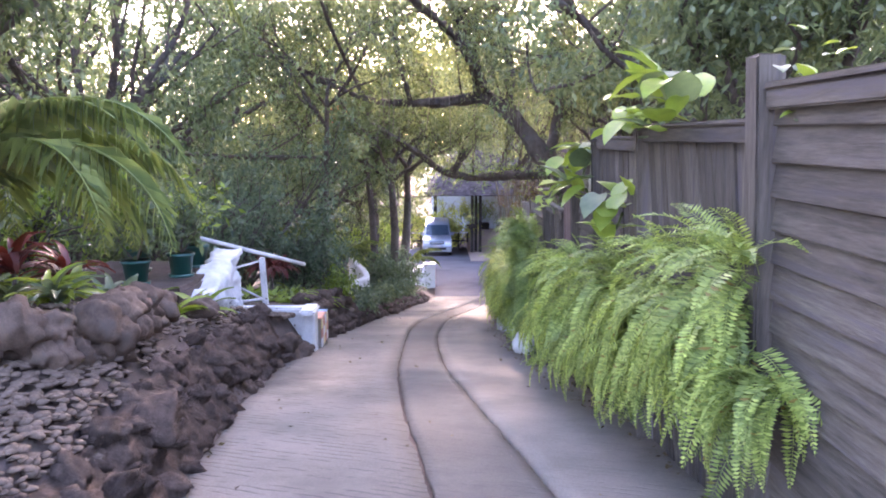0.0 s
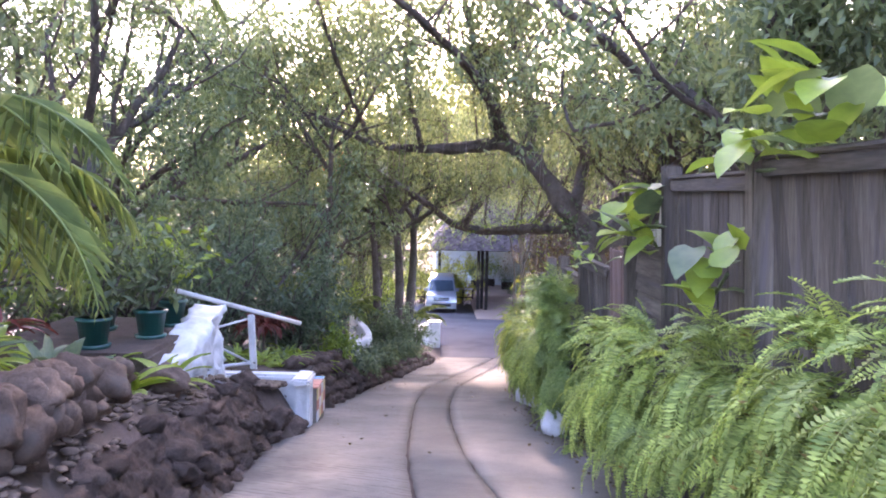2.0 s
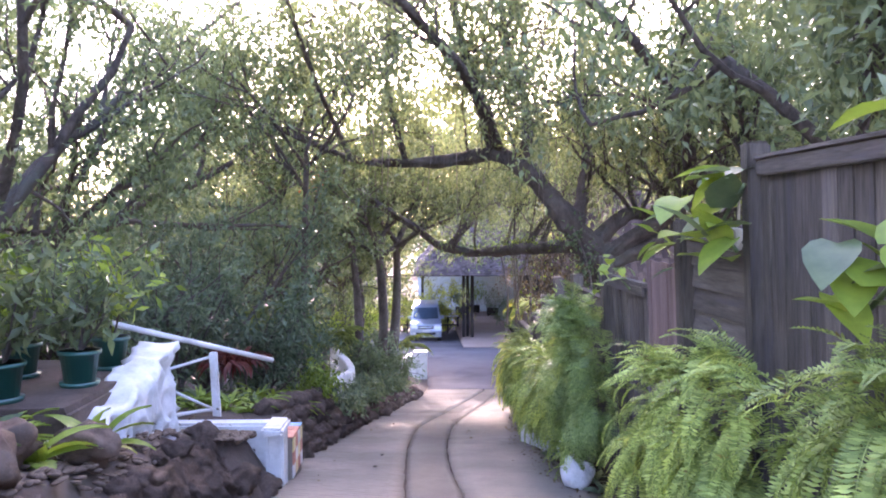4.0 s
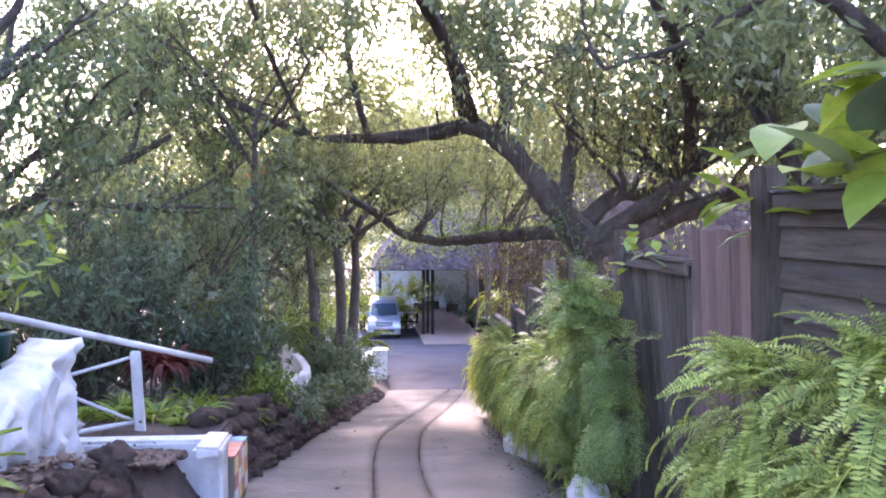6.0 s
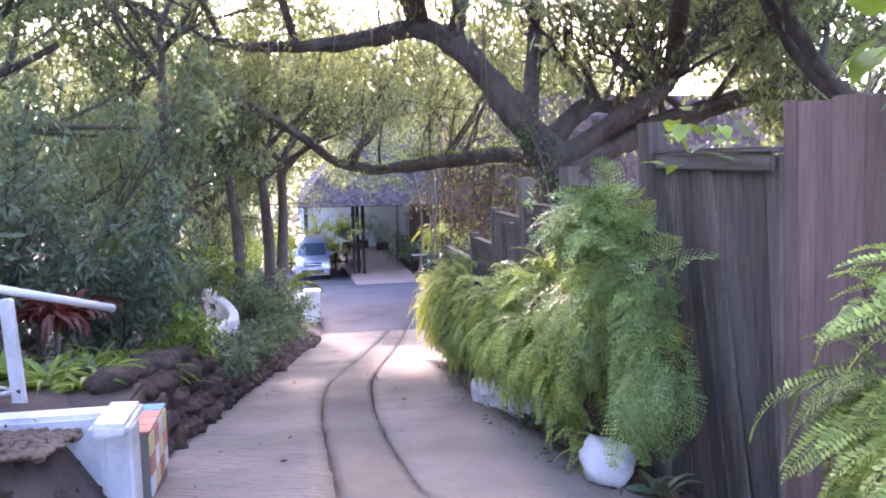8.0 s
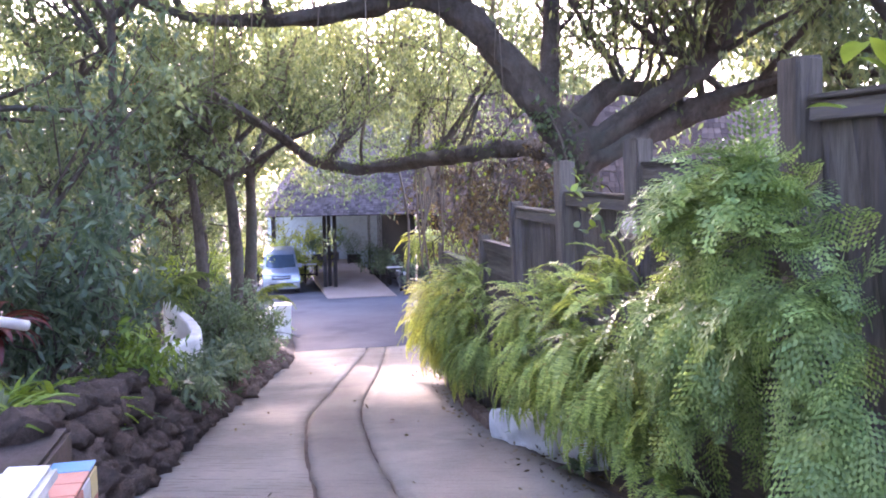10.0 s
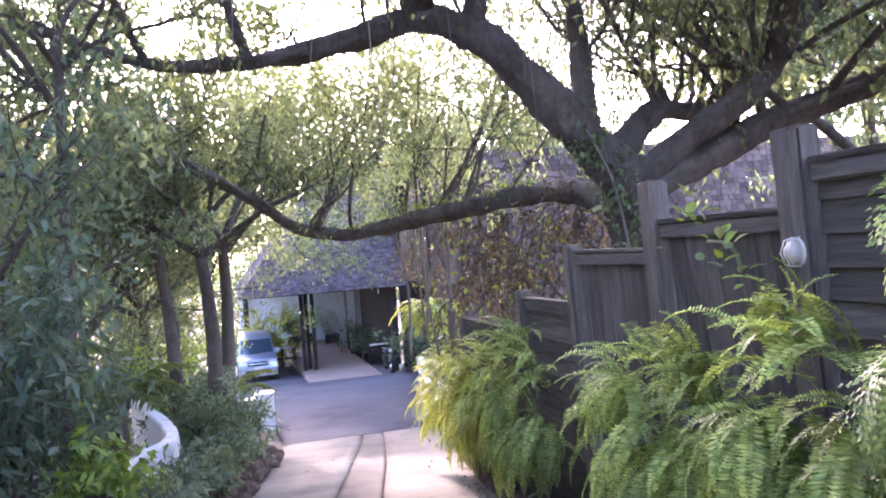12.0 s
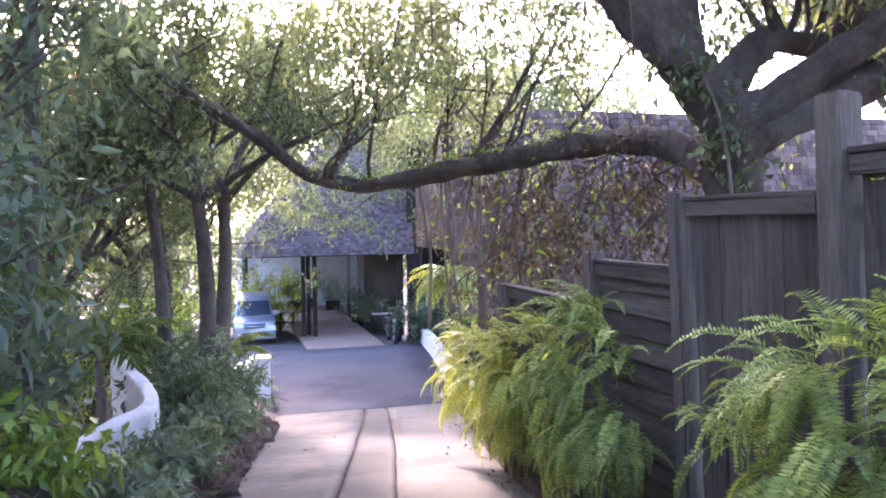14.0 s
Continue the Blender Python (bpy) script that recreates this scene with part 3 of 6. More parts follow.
def tree(at, height, trunk_r, label, leaf=LEAF, bark=BARK, leaves=9000, leaf_len=0.1, leaf_w=0.035, lean=(0, 0, 1), spread=0.5, depth=3, seed=0, hang=0.3, clear=0.4, name="tree", group="", limbs=5):
    rng, nr = random.Random(seed), np.random.default_rng(seed)
    th = thing(name, at, label, "tree", group)
    s, tips = Soup(), []
    top = Vector(at) + Vector(lean).normalized() * height * clear
    line = smooth_line([Vector(at) - Vector((0, 0, 0.3)), Vector(at).lerp(top, 0.5) + Vector((rng.gauss(0, 0.15), rng.gauss(0, 0.15), 0)), top], 5)
    s.tube(line, [trunk_r * (1.25 - 0.55 * i / (len(line) - 1)) for i in range(len(line))], 10, 0.2, cap=False)
    for k in range(limbs):
        a = 2 * math.pi * (k + rng.random() * 0.7) / limbs
        d = Vector((math.cos(a), math.sin(a), rng.uniform(0.5, 1.4)))
        branchy(s, tips, line[-1 - rng.randint(0, 2)], d, height * (1 - clear) * rng.uniform(0.45, 0.65), trunk_r * 0.55, depth - 1, rng)
    part("trunk", s.mesh("trunk"), bark, th)
    t = np.array([tuple(p) for p in tips])
    pts = clumps(t, leaves, spread * 0.75, 0.13 + 0.35 * leaf_len, nr)
    part("crown", leaf_cloud("crown", pts, leaf_len, leaf_w, nr, hang), leaf, th)
    return th


# the old fig tree behind the fence, with its long limb over the drive
def old_tree():
    rng, nr = random.Random(5), np.random.default_rng(5)
    th = thing("fig_tree", (2.7, 17.2, base_z(17.2)), "gnarled old fig tree with a long limb over the drive", "tree")
    s, tips = Soup(), []
    s.tube(smooth_line([(2.75, 17.4, -2.8), (2.75, 17.4, -1.2), (2.8, 17.3, 0.0), (2.65, 17.2, 0.7)], 4), [0.26, 0.22, 0.19, 0.17, 0.16, 0.16, 0.16, 0.17, 0.19, 0.22, 0.25, 0.26, 0.2], 16, 0.6)
    part("trunk", s.mesh("trunk"), BARK, th)
    limbs = [
        ([(2.78, 17.22, 0.05), (2.9, 18.5, 0.45), (2.75, 20.0, 0.6), (2.0, 21.9, 0.5), (1.3, 23.3, 0.37), (0.75, 24.1, 0.33), (0.0, 24.1, 0.5), (-0.6, 24.0, 0.95), (-1.4, 24.0, 1.45), (-2.2, 24.0, 2.0)], 0.155, 0.07),
        ([(2.7, 17.2, 0.4), (2.25, 17.3, 1.05), (1.85, 17.5, 1.6), (1.4, 17.8, 2.15), (0.9, 18.3, 2.42), (0.2, 19.0, 2.36), (-0.8, 19.8, 2.36), (-2.0, 20.4, 2.5), (-3.6, 21.0, 3.2)], 0.22, 0.05),
        ([(2.75, 17.2, 0.35), (3.3, 17.1, 0.6), (4.0, 17.1, 0.9), (5.0, 17.0, 1.22), (6.0, 16.8, 1.6), (7.5, 16.5, 2.3)], 0.17, 0.11),
        ([(2.8, 17.2, 0.5), (3.4, 17.0, 0.95), (4.0, 16.9, 1.35), (4.55, 16.8, 2.05), (5.1, 16.7, 2.8), (5.7, 16.5, 3.8)], 0.15, 0.08),
        ([(2.7, 17.3, 0.8), (3.3, 17.6, 1.25), (4.0, 17.7, 1.3), (4.7, 17.8, 1.9)], 0.14, 0.08),
        ([(2.3, 17.3, 1.0), (2.6, 17.9, 2.2), (2.7, 18.6, 3.6)], 0.13, 0.06),
        ([(1.4, 17.8, 2.15), (1.5, 18.0, 3.1), (1.2, 18.5, 4.4)], 0.13, 0.06),
        ([(0.3, 24.1, 0.45), (1.0, 24.6, 1.4), (1.7, 25.2, 1.75), (2.2, 25.6, 3.6)], 0.1, 0.045),
        ([(0.9, 18.3, 2.42), (0.3, 17.6, 4.2), (-0.2, 16.8, 6.0)], 0.1, 0.05),
        ([(-0.8, 19.8, 2.36), (-1.2, 20.0, 4.2), (-1.0, 19.4, 6.2)], 0.07, 0.04),
        ([(2.0, 21.9, 0.55), (2.6, 22.0, 1.4), (3.2, 22.4, 2.4)], 0.07, 0.03),
        ([(-2.0, 20.4, 2.5), (-2.6, 19.0, 4.0), (-3.0, 17.4, 5.6)], 0.05, 0.03),
        ([(1.2, 18.5, 4.4), (0.6, 15.6, 5.6), (-0.2, 13.0, 6.2)], 0.06, 0.03),
        ([(4.2, 16.9, 1.6), (3.6, 15.4, 2.6), (2.4, 13.6, 3.4), (1.0, 12.0, 3.9)], 0.11, 0.05),
        ([(1.0, 18.2, 2.5), (0.3, 16.0, 3.4), (-0.6, 13.8, 3.9), (-1.4, 12.0, 4.2)], 0.1, 0.04),
    ]
    for pts, r0, r1 in limbs:
        s2 = Soup()
        line = smooth_line(pts, 12)
        s2.tube(line, [r0 + (r1 - r0) * i / (len(line) - 1) for i in range(len(line))], 22, 0.45)
        n0 = len(line)
        for k in range(3 if r0 == 0.155 else 10):
            i = rng.randint(n0 // 3, n0 - 1)
            d = Vector((rng.gauss(0, 0.7), rng.gauss(0, 0.7), rng.uniform(0.2, 1.2)))
            branchy(s2, tips, line[i], d, rng.uniform(1.2, 2.6), r1 * 0.5, 2, rng, 0.45, 3, 0.1)
        part("limb", s2.mesh("limb"), BARK, th)
    s3 = Soup()
    for k in range(9):
        u = rng.random()
        branchy(s3, tips, Vector((2.75 - 1.3 * u, 20.0 + 3.2 * u, 0.55)), (rng.gauss(0.5, 0.5), rng.gauss(0, 0.4), 1), rng.uniform(1.0, 1.9), 0.03, 1, rng, 0.4, 3, 0.0)
    part("limb", s3.mesh("limb"), BARK, th)
    t = np.array([tuple(p) for p in tips])
    n = 115000
    pts = clumps(t, n, 0.42, 0.13, nr, 40, 2.2)
    part("crown", leaf_cloud("crown", pts, 0.12, 0.042, nr, 0.8), LEAF_FINE, th, "sparse fine drooping leaves")


old_tree()
for i, (x, y, r, h, ln) in enumerate(((-1.75, 25.4, 0.13, 8.5, (0.0, 0, 1)), (-1.6, 28.2, 0.15, 8.5, (0.07, 0, 1)), (-2.3, 26.6, 0.12, 9, (-0.06, 0, 1)), (-2.9, 29.0, 0.11, 8, (0.05, 0.1, 1)))):
    slim = tree((x, y, base_z(y)), h, r, "slender grey-barked tree with thin twiggy crown", LEAF_FINE, BARK, 9000, 0.13, 0.045, ln, 0.5, 3, 20 + i, 0.4, 0.55, group="slender trees beside the court")
blossom = np.random.default_rng(6)
part("blossom", leaf_cloud("blossom", blossom.normal(size=(170, 3)) * 0.28 + np.array([-3.75, 29.2, 2.45]), 0.16, 0.08, blossom, 0.1), plain("orange_blossom", (0.6, 0.09, 0.03), 0.5), slim, "cluster of orange-red blossom")
TREES = (
    # x, y, height, trunk radius, leaf, leaves, leaf length, lean x, clear stem, seed, label
    (-4.4, 17.6, 4.0, 0.09, LEAF_DARK, 7000, 0.14, 0.0, 0.12, 31, "bushy dark-leaved garden tree"),
    (-5.6, 21.5, 6.5, 0.12, LEAF, 7000, 0.14, 0.0, 0.2, 32, "bushy dark-leaved garden tree"),
    (-6.4, 13.6, 8.5, 0.17, LEAF, 17000, 0.13, 0.15, 0.3, 33, "tall leafy garden tree"),
    (-4.6, 27.5, 9.0, 0.16, LEAF_FINE, 24000, 0.13, 0.1, 0.25, 34, "tall leafy garden tree"),
    (-9.5, 22.0, 10.0, 0.2, LEAF, 14000, 0.16, 0.0, 0.25, 35, "tall leafy garden tree"),
    (-6.2, 8.6, 7.5, 0.15, LEAF, 20000, 0.13, 0.25, 0.35, 36, "tall leafy garden tree"),
    (4.4, 9.6, 7.0, 0.17, LEAF, 20000, 0.14, -0.15, 0.38, 37, "leafy tree behind the fence with drooping leaves"),
    (4.2, 4.5, 7.0, 0.17, LEAF, 15000, 0.14, -0.1, 0.4, 38, "leafy tree behind the fence with drooping leaves"),
    (5.6, 13.6, 7.5, 0.16, LEAF, 18000, 0.14, -0.1, 0.35, 39, "leafy tree behind the fence with drooping leaves"),
    (9.5, 21.0, 10.0, 0.2, LEAF, 22000, 0.17, 0.0, 0.35, 40, "tall leafy tree behind the house"),
    (-12.5, 31.0, 12.0, 0.24, LEAF, 22000, 0.22, 0.0, 0.25, 41, "tall leafy tree on the slope"),
    (-7.5, 36.0, 11.0, 0.22, LEAF_FINE, 22000, 0.2, 0.0, 0.25, 42, "tall leafy tree on the slope"),
    (-15.0, 17.0, 11.0, 0.22, LEAF_DARK, 22000, 0.22, 0.0, 0.25, 43, "tall leafy tree on the slope"),
    (-11.5, 12.0, 10.0, 0.22, LEAF, 22000, 0.2, 0.0, 0.3, 44, "tall leafy tree on the slope"),
    (-9.0, 3.0, 9.0, 0.2, LEAF, 18000, 0.18, 0.0, 0.3, 45, "tall leafy tree on the slope"),
    (-8.0, 18.0, 11.0, 0.2, LEAF, 20000, 0.15, 0.1, 0.3, 50, "tall leafy garden tree"),
    (-3.6, 32.5, 11.0, 0.19, LEAF_FINE, 30000, 0.15, 0.05, 0.3, 51, "tall leafy garden tree"),
    (-6.0, 5.0, 8.5, 0.17, LEAF_DARK, 23000, 0.15, 0.15, 0.3, 52, "tall leafy garden tree"),
    (7.5, 40.0, 13.0, 0.2, LEAF_FINE, 24000, 0.2, 0.0, 0.3, 53, "leafy tree behind the house"),
    (-3.1, 19.6, 9.5, 0.07, LEAF_FINE, 12000, 0.13, 0.05, 0.55, 54, "slim tall tree with a thin airy crown"),
    (-4.9, 24.4, 10.5, 0.1, LEAF_FINE, 22000, 0.14, 0.1, 0.5, 55, "slim tall tree with a thin airy crown"),
    (-5.2, 36.0, 5.5, 0.1, LEAF, 9000, 0.15, -0.1, 0.15, 58, "bushy green tree beside the court"),
    (-4.5, 62.0, 18.0, 0.28, LEAF_FINE, 26000, 0.3, 0.0, 0.25, 46, "tall leafy tree beyond the pavilion"),
    (4.0, 66.0, 17.5, 0.28, LEAF, 24000, 0.3, 0.0, 0.25, 47, "tall leafy tree beyond the pavilion"),
    (11.0, 44.0, 14.0, 0.22, LEAF_FINE, 22000, 0.22, 0.0, 0.3, 57, "leafy tree behind the house"),
    (13.0, 58.0, 15.0, 0.28, LEAF_FINE, 20000, 0.3, 0.0, 0.25, 48, "tall leafy tree beyond the pavilion"),
)
for x, y, h, r, leaf, n, size, lx, clear, seed, label in TREES:
    tree((x, y, land_z(x, y)), h, r, label, leaf, BARK, int(n * 0.9), size * 1.08, size * 0.4, (lx, 0, 1), 0.09 * h, 3, seed, 0.45, clear, limbs=7)


def far_woods():
    """Wooded hillside in the distance: many leaf clumps in one mesh."""
    nr = np.random.default_rng(70)
    pts = []
    for k in range(150):
        a = nr.uniform(-1.7, 1.1)
        d = nr.uniform(70, 140)
        x, y = d * math.sin(a), 20 + d * math.cos(a)
        h, w = nr.uniform(7, 15), nr.uniform(3, 6)
        n = 330
        q = nr.normal(size=(n, 3))
        q /= np.linalg.norm(q, axis=1)[:, None]
        q *= nr.uniform(0.45, 1.0, (n, 1)) ** 0.5 * np.array([w, w, h * 0.5])
        pts.append(q + np.array([x, y, land_z(x, y) + h * 0.5]))
    solid("far_woods", leaf_cloud("far_woods", np.concatenate(pts), 1.1, 0.5, nr, 0.3), LEAF, "distant green wooded hillside", "woods", kind="stuff")


far_woods()

# ---- pavilion, van and roofs beyond the court ----
def roof_plane(name, a, b, c, d, parent, course=0.17, wide=0.2, seed=0, mat=SHINGLE):
    """Shingle courses on the slope a-b (eave) to d-c (ridge): each shingle a thin wedge, in one mesh."""
    rng = random.Random(seed)
    a, b, c, d = [Vector(p) for p in (a, b, c, d)]
    rows = max(2, int((d - a).length / course))
    nrm = (b - a).cross(d - a).normalized()
    if nrm.z < 0:
        nrm = -nrm
    verts, faces = [], []
    for r in range(rows):
        l0, r0 = a.lerp(d, r / rows), b.lerp(c, r / rows)
        l1, r1 = a.lerp(d, min((r + 1.25) / rows, 1)), b.lerp(c, min((r + 1.25) / rows, 1))
        cols = max(1, int((r0 - l0).length / wide))
        cuts = [0] + [min(max((k + rng.uniform(-0.3, 0.3)) / cols, 0), 1) for k in range(1, cols)] + [1]
        for u0, u1 in zip(cuts, cuts[1:]):
            g = 0.006 / max((r0 - l0).length, 0.5)
            lift, down = 0.028 + rng.uniform(-0.008, 0.01), rng.uniform(-0.02, 0.02) / rows
            p = [l0.lerp(r0, u0 + g), l0.lerp(r0, u1 - g), l1.lerp(r1, u1 - g), l1.lerp(r1, u0 + g)]
            slide = (a - d).normalized() * rng.uniform(0, 0.025)
            k = len(verts)
            verts += [tuple(p[0] + nrm * lift + slide), tuple(p[1] + nrm * lift + slide), tuple(p[2] + nrm * 0.004), tuple(p[3] + nrm * 0.004), tuple(p[0] + slide), tuple(p[1] + slide)]
            faces += [(k, k + 1, k + 2, k + 3), (k + 4, k + 5, k + 1, k), (k + 4, k, k + 3), (k + 1, k + 5, k + 2)]
    ob = part(name, mesh_of(name, verts, faces), mat, parent)
    under = bmesh.new()
    vs = [under.verts.new(p - nrm * 0.05) for p in (a, b, c, d)] + [under.verts.new(p) for p in (a, b, c, d)]
    for f in ((0, 1, 2, 3), (4, 5, 6, 7), (0, 1, 5, 4), (1, 2, 6, 5), (2, 3, 7, 6), (3, 0, 4, 7)):
        try:
            under.faces.new([vs[i] for i in f])
        except ValueError:
            pass
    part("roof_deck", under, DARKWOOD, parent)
    return ob


pav = thing("pavilion", (2, 47, base_z(47)), "open timber pavilion with a steep wooden shingle roof", "building")
EZ, FLOOR = -1.45, -4.81
roof_plane("shingles", (-0.9, 41.0, EZ), (5.6, 41.0, EZ), (6.3, 45.6, 3.9), (3.2, 45.6, 3.9), pav, 0.135, 0.16, seed=1)
roof_plane("shingles", (5.4, 56.0, EZ), (-0.9, 56.0, EZ), (3.2, 45.8, 3.9), (6.3, 45.8, 3.9), pav, seed=2)
roof_plane("shingles", (-0.9, 56.0, EZ), (-0.9, 41.0, EZ), (3.2, 45.6, 3.9), (3.2, 45.8, 3.9), pav, seed=3)
part("gable", mesh_of("gable", [(5.35, 41.2, EZ), (5.35, 55.8, EZ), (6.2, 45.8, 3.8), (5.2, 41.2, EZ), (5.2, 55.8, EZ), (6.05, 45.8, 3.8)], [(0, 1, 2), (5, 4, 3), (0, 2, 5, 3), (0, 3, 4, 1)]), DARKWOOD, pav)
for x, y in ((1.62, 43.6), (1.84, 43.9), (2.06, 43.5), (5.1, 41.6), (5.1, 55), (-0.5, 48.5), (-0.5, 55)):
    part("column", box_bm((x - 0.08, y - 0.08, base_z(y) - 0.1), (x + 0.08, y + 0.08, EZ + 0.35), 0.01), DARKWOOD, pav)
part("beam", box_bm((-0.7, 41.35, EZ - 0.02), (5.2, 41.5, EZ + 0.2), 0.01), DARKWOOD, pav)
part("beam", box_bm((-0.7, 48.0, EZ - 0.02), (5.2, 48.15, EZ + 0.2), 0.01), DARKWOOD, pav)
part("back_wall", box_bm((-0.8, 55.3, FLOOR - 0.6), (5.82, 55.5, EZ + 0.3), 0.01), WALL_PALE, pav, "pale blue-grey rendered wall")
# The dark end wall is also added to block sun and glare from behind-right.
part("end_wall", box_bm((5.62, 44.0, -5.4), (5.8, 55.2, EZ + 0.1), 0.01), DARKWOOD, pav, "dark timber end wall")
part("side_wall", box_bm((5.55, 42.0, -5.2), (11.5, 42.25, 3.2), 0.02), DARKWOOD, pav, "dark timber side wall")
lattice = part("lattice", box_bm((3.0, 50.9, FLOOR + 2.9), (5.3, 50.95, FLOOR + 3.0), 0.005), WHITE, pav, "white diagonal timber lattice screen")
for k in range(22):
    x = 2.2 + k * 0.15
    bm = bmesh.new()
    for sg, yy in ((1, 50.92), (-1, 50.9)):
        x0, x1 = (x, x + 1.6) if sg > 0 else (x + 1.6, x)
        w = [(x0, FLOOR + 0.9), (x1, FLOOR + 2.95)]
        vs = [bm.verts.new((min(max(px + o, 2.95), 5.3), yy + q, pz)) for (px, pz) in w for o, q in ((-0.02, 0), (0.02, 0), (0.02, 0.01), (-0.02, 0.01))]
        for f in ((0, 1, 5, 4), (1, 2, 6, 5), (2, 3, 7, 6), (3, 0, 4, 7)):
            bm.faces.new([vs[i] for i in f])
    part("slat", bm, WHITE, lattice)
slab_bm = box_bm((1.45, 40.3, FLOOR - 0.4), (4.3, 55.2, FLOOR + 0.03), 0.02)
solid("pavilion_floor", slab_bm, BRICKPAVE, "smooth reddish paved floor of the pavilion", "floor", kind="structure")

house = thing("house", (9, 29, base_z(29)), "dark timber house with a broad wooden shingle roof", "building")
roof_plane("shingles", (3.5, 28.2, -2.3), (20, 28.2, -2.3), (20, 29.2, 2.35), (3.5, 29.2, 2.35), house, 0.15, 0.2, 5, SHINGLE_BROWN_SHADED)
roof_plane("shingles", (20, 36.2, -2.3), (4.6, 36.2, -2.3), (3.5, 29.3, 2.35), (20, 29.3, 2.35), house, 0.3, 0.3, 6, SHINGLE_BROWN_SHADED)
part("barge_board", box_bm((3.42, 28.62, -0.9), (3.49, 28.84, 2.3), 0.01, turn=pose(0, 0, 0, -12)), DARKWOOD, house)
part("gable", mesh_of("gable", [(3.56, 28.6, -0.9), (3.56, 32.0, -0.9), (3.56, 32.0, 0.5), (3.56, 29.25, 2.3), (3.7, 28.6, -0.9), (3.7, 32.0, -0.9), (3.7, 32.0, 0.5), (3.7, 29.25, 2.3)], [(0, 3, 2, 1), (4, 5, 6, 7), (0, 4, 7, 3), (1, 2, 6, 5), (0, 1, 5, 4)]), DARKWOOD, house, "dark weathered gable boards")
for k in range(7):
    y = 28.75 + 0.45 * k
    part("gable_board", box_bm((3.53, y, -0.88), (3.556, y + 0.43, 2.2 - 0.6 * max(0, y + 0.45 - 29.3)), 0.004, wobble=0.002), DARKWOOD, house)
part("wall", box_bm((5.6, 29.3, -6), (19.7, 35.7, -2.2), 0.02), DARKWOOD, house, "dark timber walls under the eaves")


# ---- rocks and walls of the garden side ----
def rock_mesh(name, seed, flat=0.75, sub=2, rough=0.35):
    bm = bmesh.new()
    bmesh.ops.create_icosphere(bm, subdivisions=sub, radius=0.5)
    for v in bm.verts:
        n = v.co.normalized()
        v.co = n * 0.5 * (1 + rough * noise.noise(n * 1.6 + Vector((seed * 7.1, 0, 0))) + rough * 0.5 * noise.noise(n * 4 + Vector((0, seed * 3.3, 0))) + rough * 0.35 * noise.noise(n * 9 + Vector((0, 0, seed))))
        v.co.z *= flat
    me = bpy.data.meshes.new(name)
    bm.to_mesh(me)
    bm.free()
    me.shade_smooth()
    return me


def with_material(me, mat):
    me = me.copy()
    me.materials.append(mat)
    return me


ROCKS = [rock_mesh("rock", i, 0.8, 3, 0.55) for i in range(7)]
LAVAS = [with_material(m, LAVA) for m in ROCKS]
STONES = [with_material(rock_mesh("stone", 20 + i, 0.85, 3, 0.55), STONE) for i in range(6)]
PEBBLES = [with_material(rock_mesh("pebble", 40 + i, 0.55, 2, 0.2), PEBBLE) for i in range(4)]
WHITES = [with_material(rock_mesh("white_stone", 60 + i, 0.8, 3, 0.35), WHITE) for i in range(4)]


def piece(name, me, at, size, parent, rng, base):
    ob = new(name, me)
    ob.parent = parent
    ob.matrix_basis = Matrix.Translation(Vector(at) - Vector(base)) @ Euler([rng.uniform(-0.5, 0.5), rng.uniform(-0.5, 0.5), rng.uniform(0, 6.28)]).to_matrix().to_4x4() @ Matrix.Diagonal((*size, 1))
    return ob


